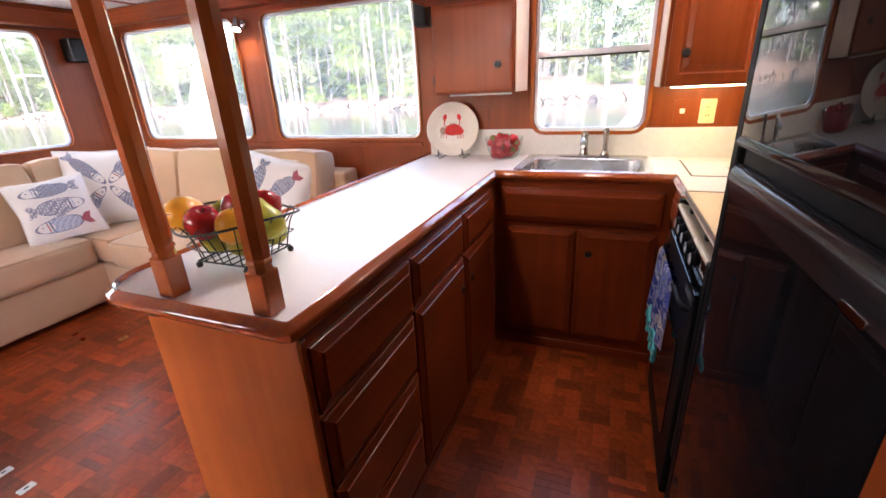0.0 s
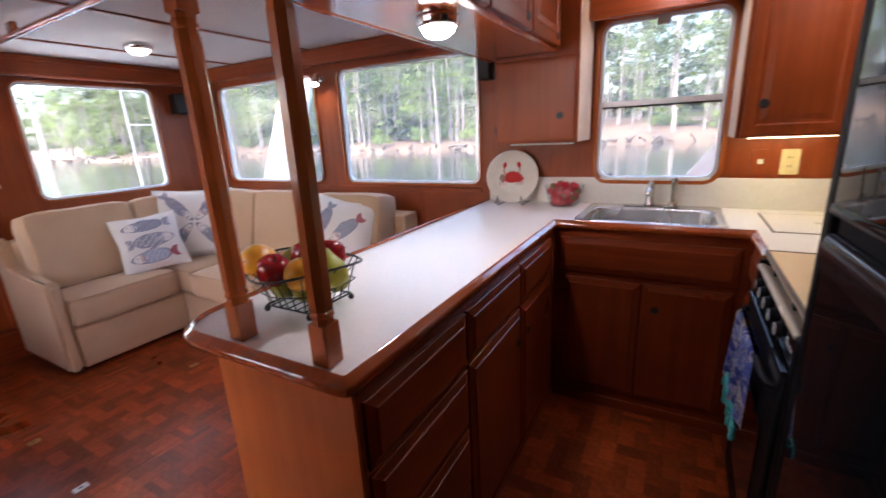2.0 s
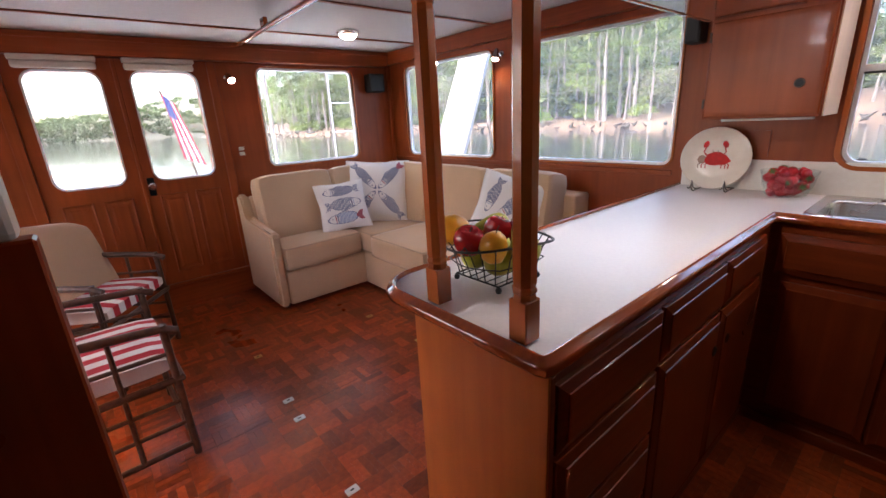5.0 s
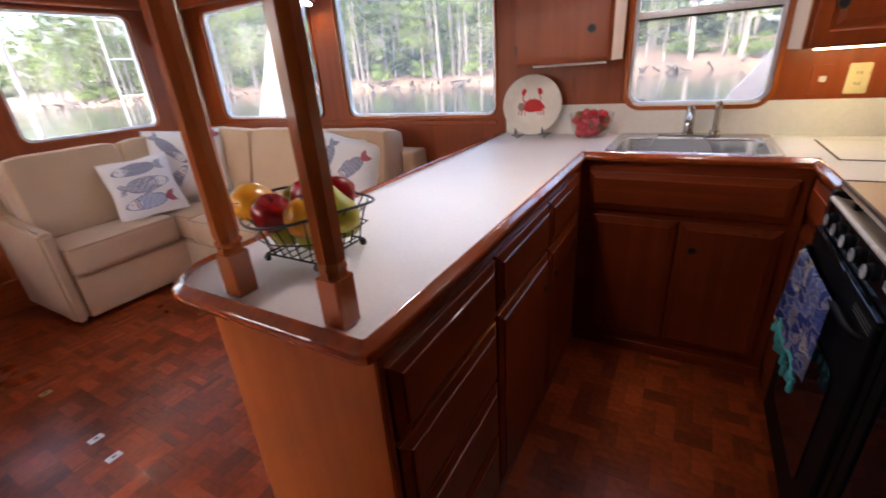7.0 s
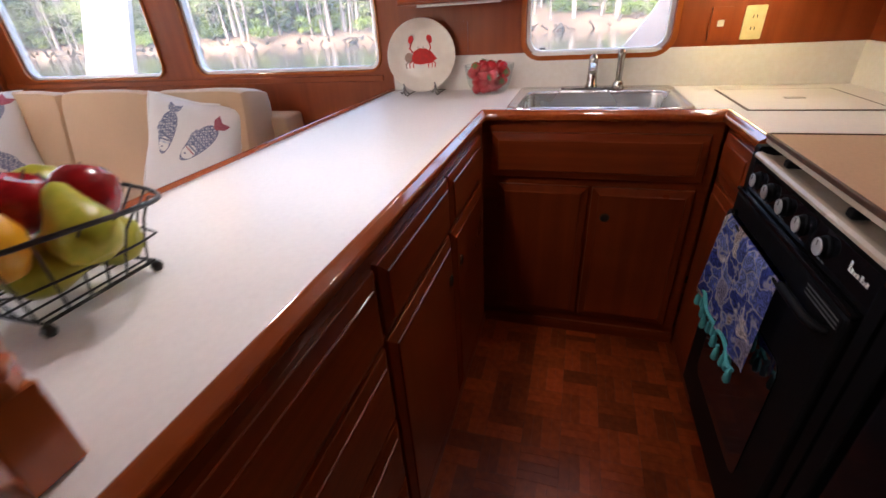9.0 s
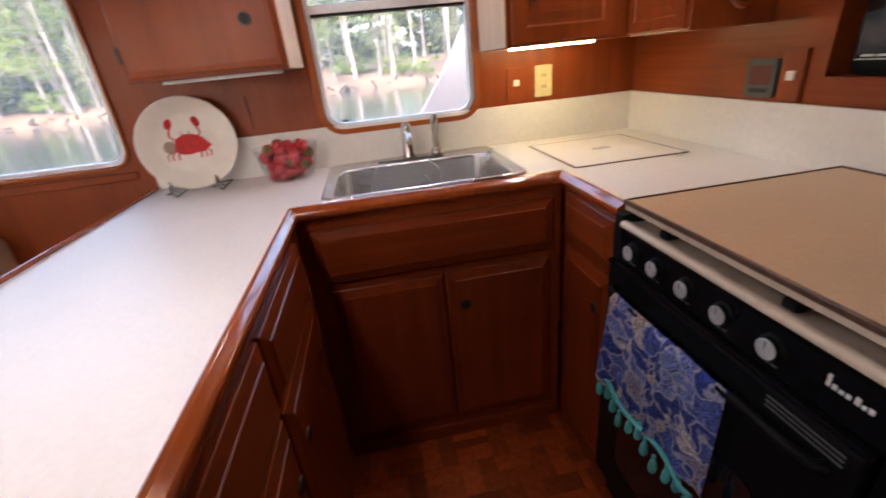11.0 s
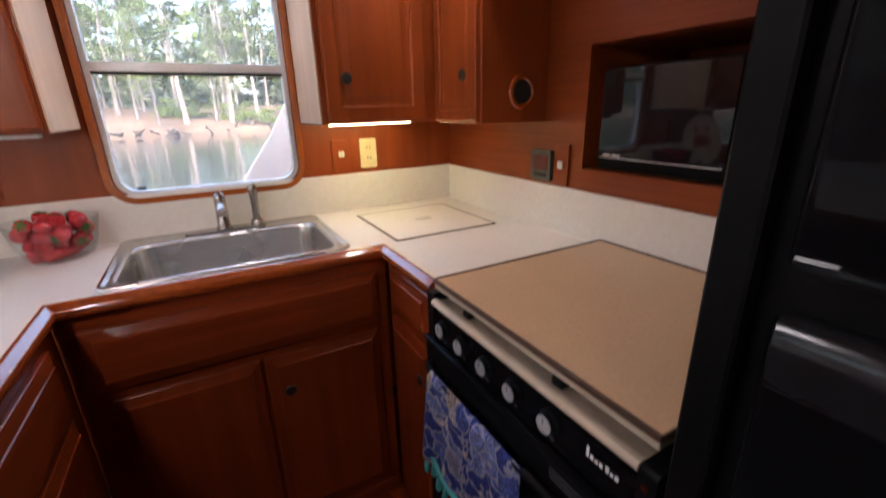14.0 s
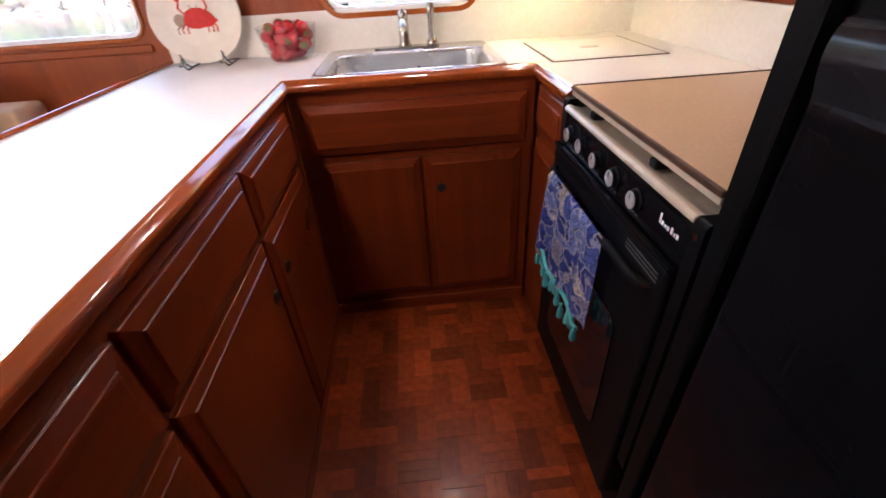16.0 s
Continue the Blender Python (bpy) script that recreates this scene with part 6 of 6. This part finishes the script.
part("panel", slab([(-3.72, 0.721), (-3.18, 0.721), (-2.63, 2.074), (-3.02, 2.074)], 1.28, 1.32, lambda u, v, w: Vector((u, w, v))), gelcoat, wing)
wing = thing("support_wing", (0.9, 1.3, 0.72), "white curved deck support panel outside the galley window", "support")
curve = [(0.30 + 0.5 * (1 - math.cos(q)) * 1.25, 0.721 + 0.88 * math.sin(q) * 1.05) for q in np.linspace(0.0, 1.4, 9)]
part("panel", slab([(0.28, 0.721), (1.7, 0.721), (1.7, 2.074), (1.12, 2.074), (0.96, 1.72), (0.80, 1.40), (0.66, 1.17), (0.50, 0.955)], 1.28, 1.32, lambda u, v, w: Vector((u, w, v))), gelcoat, wing)
for y, x in ((-0.25, -4.55),):
    s = thing("deck_post", (x, y, -0.06), "white aft deck post holding the upper deck", "post", "aft deck posts")
    part("tube", tube([(x, y, -0.059), (x, y, 2.074)], 0.017, 12), gelcoat, s, "", True)
lad = thing("ladder", (-4.5, 0.62, -0.06), "white boat ladder to the upper deck", "ladder")
for y in (0.46, 0.80):
    part("stile", tube([(-4.5, y, -0.059), (-4.5, y, 2.07)], 0.011, 10), gelcoat, lad, "", True)
for k in range(6):
    z = 0.25 + 0.33 * k
    part("rung", tube([(-4.5, 0.46, z), (-4.5, 0.80, z)], 0.007, 8), gelcoat, lad)
flag = thing("flag", (-5.9, -0.82, 0.62), "striped red and white flag with a blue corner", "flag")
part("staff", tube([(-5.9, -0.80, 0.62), (-6.3, -0.98, 1.85)], 0.014, 8), rattan, flag)
for k in range(7):
    b = bmesh.new()
    g = []
    for j in range(9):
        s = j / 8
        row = []
        for i in (0, 1):
            u = (k + i) / 7
            row.append(b.verts.new((-6.26 + 0.30 * s + 0.02 * math.sin(7 * u + 3 * s), -0.98 + 0.05 * s + 0.24 * u * (0.5 + 0.5 * s), 1.80 - 0.80 * s - 0.10 * u)))
        g.append(row)
    for a, c in zip(g, g[1:]):
        b.faces.new([a[0], a[1], c[1], c[0]])
    part("stripe", b, flag_red if k % 2 == 0 else flag_white, flag, "", True)
b = bmesh.new()
b.faces.new([b.verts.new((-6.235 + 0.30 * s, -0.975 + 0.05 * s + 0.24 * u * (0.5 + 0.5 * s), 1.80 - 0.80 * s - 0.10 * u)) for s, u in ((0.0, 0.0), (0.34, 0.0), (0.34, 0.5), (0.0, 0.5))])
part("canton", b, flag_blue, flag, "blue corner")

b = bmesh.new()
bmesh.ops.create_grid(b, x_segments=2, y_segments=2, size=2500, matrix=Matrix.Translation((0, 0, -1.0)))
tagged(part("water", b, water_mat), "calm dark river water with soft reflections", "water", kind="structure")


def shore(x):
    """The near bank's waterline."""
    return 55 + 3.0 * math.sin(x * 0.07) + 0.18 * max(-60, min(0, x + 8)) * (1 if x < -8 else 0) + 1.2 * math.sin(x * 0.31)


b = bmesh.new()
rows = []
for i in range(130):
    x = -210 + 2.6 * i
    y0 = shore(x)
    rows.append([b.verts.new((x, y0 + d, -1.05 + h * (1 + 0.25 * noise.noise(Vector((x * 0.13, d * 0.2, 0)))) + (0.25 * noise.noise(Vector((x * 0.6, d * 0.5, 3))) if d > 0 else 0))) for d, h in ((-1.5, -0.5), (0, 0.1), (0.8, 0.6), (3, 1.0), (8, 1.7), (20, 2.8), (60, 5.0), (160, 8))])
for r, s in zip(rows, rows[1:]):
    for i in range(len(r) - 1):
        b.faces.new([r[i], r[i + 1], s[i + 1], s[i]])
tagged(part("ground", b, bank_soil, smooth=True), "sandy river bank strewn with pine straw", "bank", kind="structure")

b = bmesh.new()
rnd = random.Random(11)
for k in range(420):
    x = rnd.uniform(-130, 70)
    y = shore(x) + rnd.uniform(-0.6, 1.4)
    s = rnd.uniform(0.10, 0.42)
    made = bmesh.ops.create_icosphere(b, subdivisions=1, radius=s)
    m = pose(x, y, -0.85 + rnd.uniform(0, 0.5), rnd.uniform(0, 60), rnd.uniform(0, 60), rnd.uniform(0, 180)) @ Matrix.Diagonal((rnd.uniform(1, 3.5), rnd.uniform(0.5, 1), rnd.uniform(0.35, 0.7), 1))
    bmesh.ops.transform(b, matrix=m, verts=made["verts"])
tagged(part("shore_debris", b, rock), "grey roots and stones along the waterline", "rocks", kind="stuff")


def crown_mesh(rng, clumps, leaves, size):
    """Many small leaf faces gathered in clumps: (x, y, z, radius)."""
    verts, faces = [], []
    for cx, cy, cz, r in clumps:
        for _ in range(leaves):
            d = Vector((rng.gauss(0, 1), rng.gauss(0, 1), rng.gauss(0, 0.6)))
            d = d.normalized() * r * rng.random() ** 0.5
            c = Vector((cx, cy, cz)) + Vector((d.x, d.y, d.z * 0.6))
            e = Euler((rng.uniform(-1, 1), rng.uniform(-1, 1), rng.uniform(0, 6.3))).to_matrix()
            s = size * rng.uniform(0.5, 1.3)
            i = len(verts)
            verts += [c + e @ Vector(p) * s for p in ((-0.5, 0, 0), (0, -0.32, 0.06), (0.5, 0, 0), (0, 0.32, 0.06))]
            faces.append((i, i + 1, i + 2, i + 3))
    return verts, faces


def tree(kind, seed):
    rng = random.Random(seed)
    label = {"pine": "tall pine with a bare grey trunk and high crown", "spring": "slender tree in light spring leaf on the bank", "bush": "low green shrub on the river bank"}[kind]
    t = thing("tree" if kind != "bush" else "shrub", (0, 0, 0), label, "tree" if kind != "bush" else "shrub", "trees on the bank")
    if kind == "bush":
        clumps = [(rng.uniform(-1.2, 1.2), rng.uniform(-1, 1), rng.uniform(0.4, 2.2), rng.uniform(0.5, 1.1)) for _ in range(9)]
        stem, leaves, size, h = 0.07, 70, 0.34, 1.4
    else:
        h = rng.uniform(17, 24) if kind == "pine" else rng.uniform(11, 17)
        stem = 0.24 if kind == "pine" else 0.14
        clumps = []
    bend = [Vector((rng.uniform(-0.4, 0.4) * q, rng.uniform(-0.3, 0.3) * q, h * q)) for q in (0, 0.15, 0.3, 0.45, 0.6, 0.75, 0.9, 1.0)]
    b = bmesh.new()
    rings = []
    for i, p in enumerate(bend):
        r = stem * (1.25 if i == 0 else 1.0 - 0.8 * i / 7)
        rings.append([b.verts.new(p + Vector((r * math.cos(k * 1.047), r * math.sin(k * 1.047), 0))) for k in range(6)])
    for a, c in zip(rings, rings[1:]):
        for k in range(6):
            b.faces.new([a[k], a[(k + 1) % 6], c[(k + 1) % 6], c[k]])
    if kind != "bush":
        start = 0.42 if kind == "pine" else 0.18
        for k in range(17 if kind == "pine" else 16):
            q = start + (0.97 - start) * k / 16 + rng.uniform(-0.02, 0.02)
            a = rng.uniform(0, 6.28)
            reach = (1.0 - q) * (4.2 if kind == "pine" else 4.0) + 0.8
            base = bend[0].lerp(bend[-1], q)
            tip = base + Vector((reach * math.cos(a), reach * math.sin(a), reach * rng.uniform(0.05, 0.5)))
            tube([base, base.lerp(tip, 0.5) + Vector((0, 0, 0.1)), tip], 0.045 if kind == "pine" else 0.03, 5, bm=b)
            for s in (0.55, 0.95):
                c = base.lerp(tip, s)
                clumps.append((c.x, c.y, c.z + 0.2, rng.uniform(0.7, 1.35)))
        leaves, size = (46, 0.34) if kind == "pine" else (38, 0.24)
    part("trunk", b, bark, t, "", True)
    verts, faces = crown_mesh(rng, clumps, leaves, size)
    me = bpy.data.meshes.new("crown")
    me.from_pydata(verts, [], faces)
    me.materials.append(pine_leaf if kind == "pine" else spring_leaf)
    ob = new("crown", me)
    ob.parent = t
    return t


rnd = random.Random(23)
kinds = [tree("pine", 1), tree("pine", 2), tree("pine", 3), tree("spring", 4), tree("spring", 5), tree("spring", 6), tree("bush", 7), tree("bush", 8)]
used = set()
spots = []
for k in range(150):
    x = rnd.uniform(-100, 56)
    d = 2.0 + 30 * rnd.random() ** 1.3
    spots.append((x, d, rnd.choice((0, 1, 2, 3, 4, 5, 0, 3, 1, 5))))
for k in range(55):
    spots.append((rnd.uniform(-185, -100), 1.5 + 22 * rnd.random() ** 1.3, rnd.choice((0, 1, 2, 3, 4, 5))))
for k in range(110):
    spots.append((rnd.uniform(-110, -22), 1.5 + 16 * rnd.random() ** 1.3, rnd.choice((3, 4, 5, 6, 7, 0))))
for k in range(60):
    spots.append((rnd.uniform(-120, 55), rnd.uniform(1.5, 9), rnd.choice((6, 7))))
for x, d, kind in spots:
    z = -0.45 + min(d, 20) * 0.13
    m = pose(x, shore(x) + d, z, rnd.uniform(-2.5, 2.5), rnd.uniform(-2.5, 2.5), rnd.uniform(0, 360))
    if kind in used:
        ob = copy_thing(kinds[kind], m)
    else:
        used.add(kind)
        kinds[kind].matrix_basis = m

# far woods: behind the near trees, and across the wide water astern
rng = random.Random(31)
clumps = []
for k in range(2000):
    x = rng.uniform(-200, 100) if k < 1200 else rng.uniform(-125, -25)
    clumps.append((x, shore(x) + rng.uniform(30, 52), rng.uniform(0, 19) * rng.uniform(0.6, 1.0) + 2, rng.uniform(2.0, 3.6)))
for k in range(520):
    x = rng.uniform(-130, -24)
    clumps.append((x, shore(x) + rng.uniform(5, 24), 0.6 + 10 * rng.random() ** 1.4, rng.uniform(1.1, 2.3)))
for k in range(1300):
    y = rng.uniform(-330, 110)
    top_h = 9 + 3.5 * math.sin(y * 0.03 + 1) + 9 * min(1.0, max(0.0, (y - 22) / 25))
    clumps.append((-330 + 0.45 * abs(y + 40) + rng.uniform(-14, 14), y, rng.uniform(0, 1) * top_h, rng.uniform(2.0, 4.0)))
verts, faces = crown_mesh(rng, clumps, 70, 1.3)
me = bpy.data.meshes.new("far_woods")
me.from_pydata(verts, [], faces)
me.materials.append(far_leaf)
tagged(new("far_woods", me), "hazy far woods across the river", "woods", kind="stuff")


# ---- parquet blocks: fingers laid in alternating squares ----
B, NF = 0.12, 4


def block_verts(x, y, turn):
    """One parquet square of five fingers with grooves between them."""
    half, f, g = B / 2 - 0.0003, (B - 0.0006) / NF, 0.0005
    verts, faces = [], []
    for k in range(NF):
        a, b = -half + f * k + g * 0.3, -half + f * (k + 1) - g * 0.3
        o = len(verts)
        for u, z in ((a, -0.0006), (a + g, 0.0), (b - g, 0.0), (b, -0.0006)):
            for v in (-half, half):
                p = (u, v) if turn else (v, u)
                verts.append((x + p[0], y + p[1], z))
        faces += [(o + 2 * q, o + 2 * q + 1, o + 2 * q + 3, o + 2 * q + 2) for q in range(3)]
    return verts, faces


shared = {}
for turn in (0, 1):
    v, f = block_verts(0, 0, turn)
    me = bpy.data.meshes.new("parquet_block")
    me.from_pydata(v, [], f)
    me.materials.append(parquet)
    me.flip_normals() if me.polygons[1].normal.z < 0 else None
    shared[turn] = me
rest_v, rest_f = [], []
for i in range(-28, 19):
    for j in range(-32, 5):
        x, y = B * (i + 0.5), B * (j + 0.5)
        if not (XA < x < 2.15 and YP < y < YW - 0.06) or (-0.33 < x < -0.06 and y > -1.36):
            continue
        turn = (i + j) % 2
        if (-2.2 < x < -0.45 and -1.75 < y < -0.65) or (-0.05 < x < 0.78 and -1.25 < y < 0.0):
            ob = new("parquet_block", shared[turn])
            ob.location = (x, y, 0.0)
            ob.parent = floor
        else:
            v, f = block_verts(x, y, turn)
            o = len(rest_v)
            rest_v += v
            rest_f += [tuple(q + o for q in p) for p in f]
me = bpy.data.meshes.new("parquet_field")
me.from_pydata(rest_v, [], rest_f)
me.materials.append(parquet_rest)
ob = new("parquet_field", me)
ob.parent = floor
tagged(ob, kind="stuff")
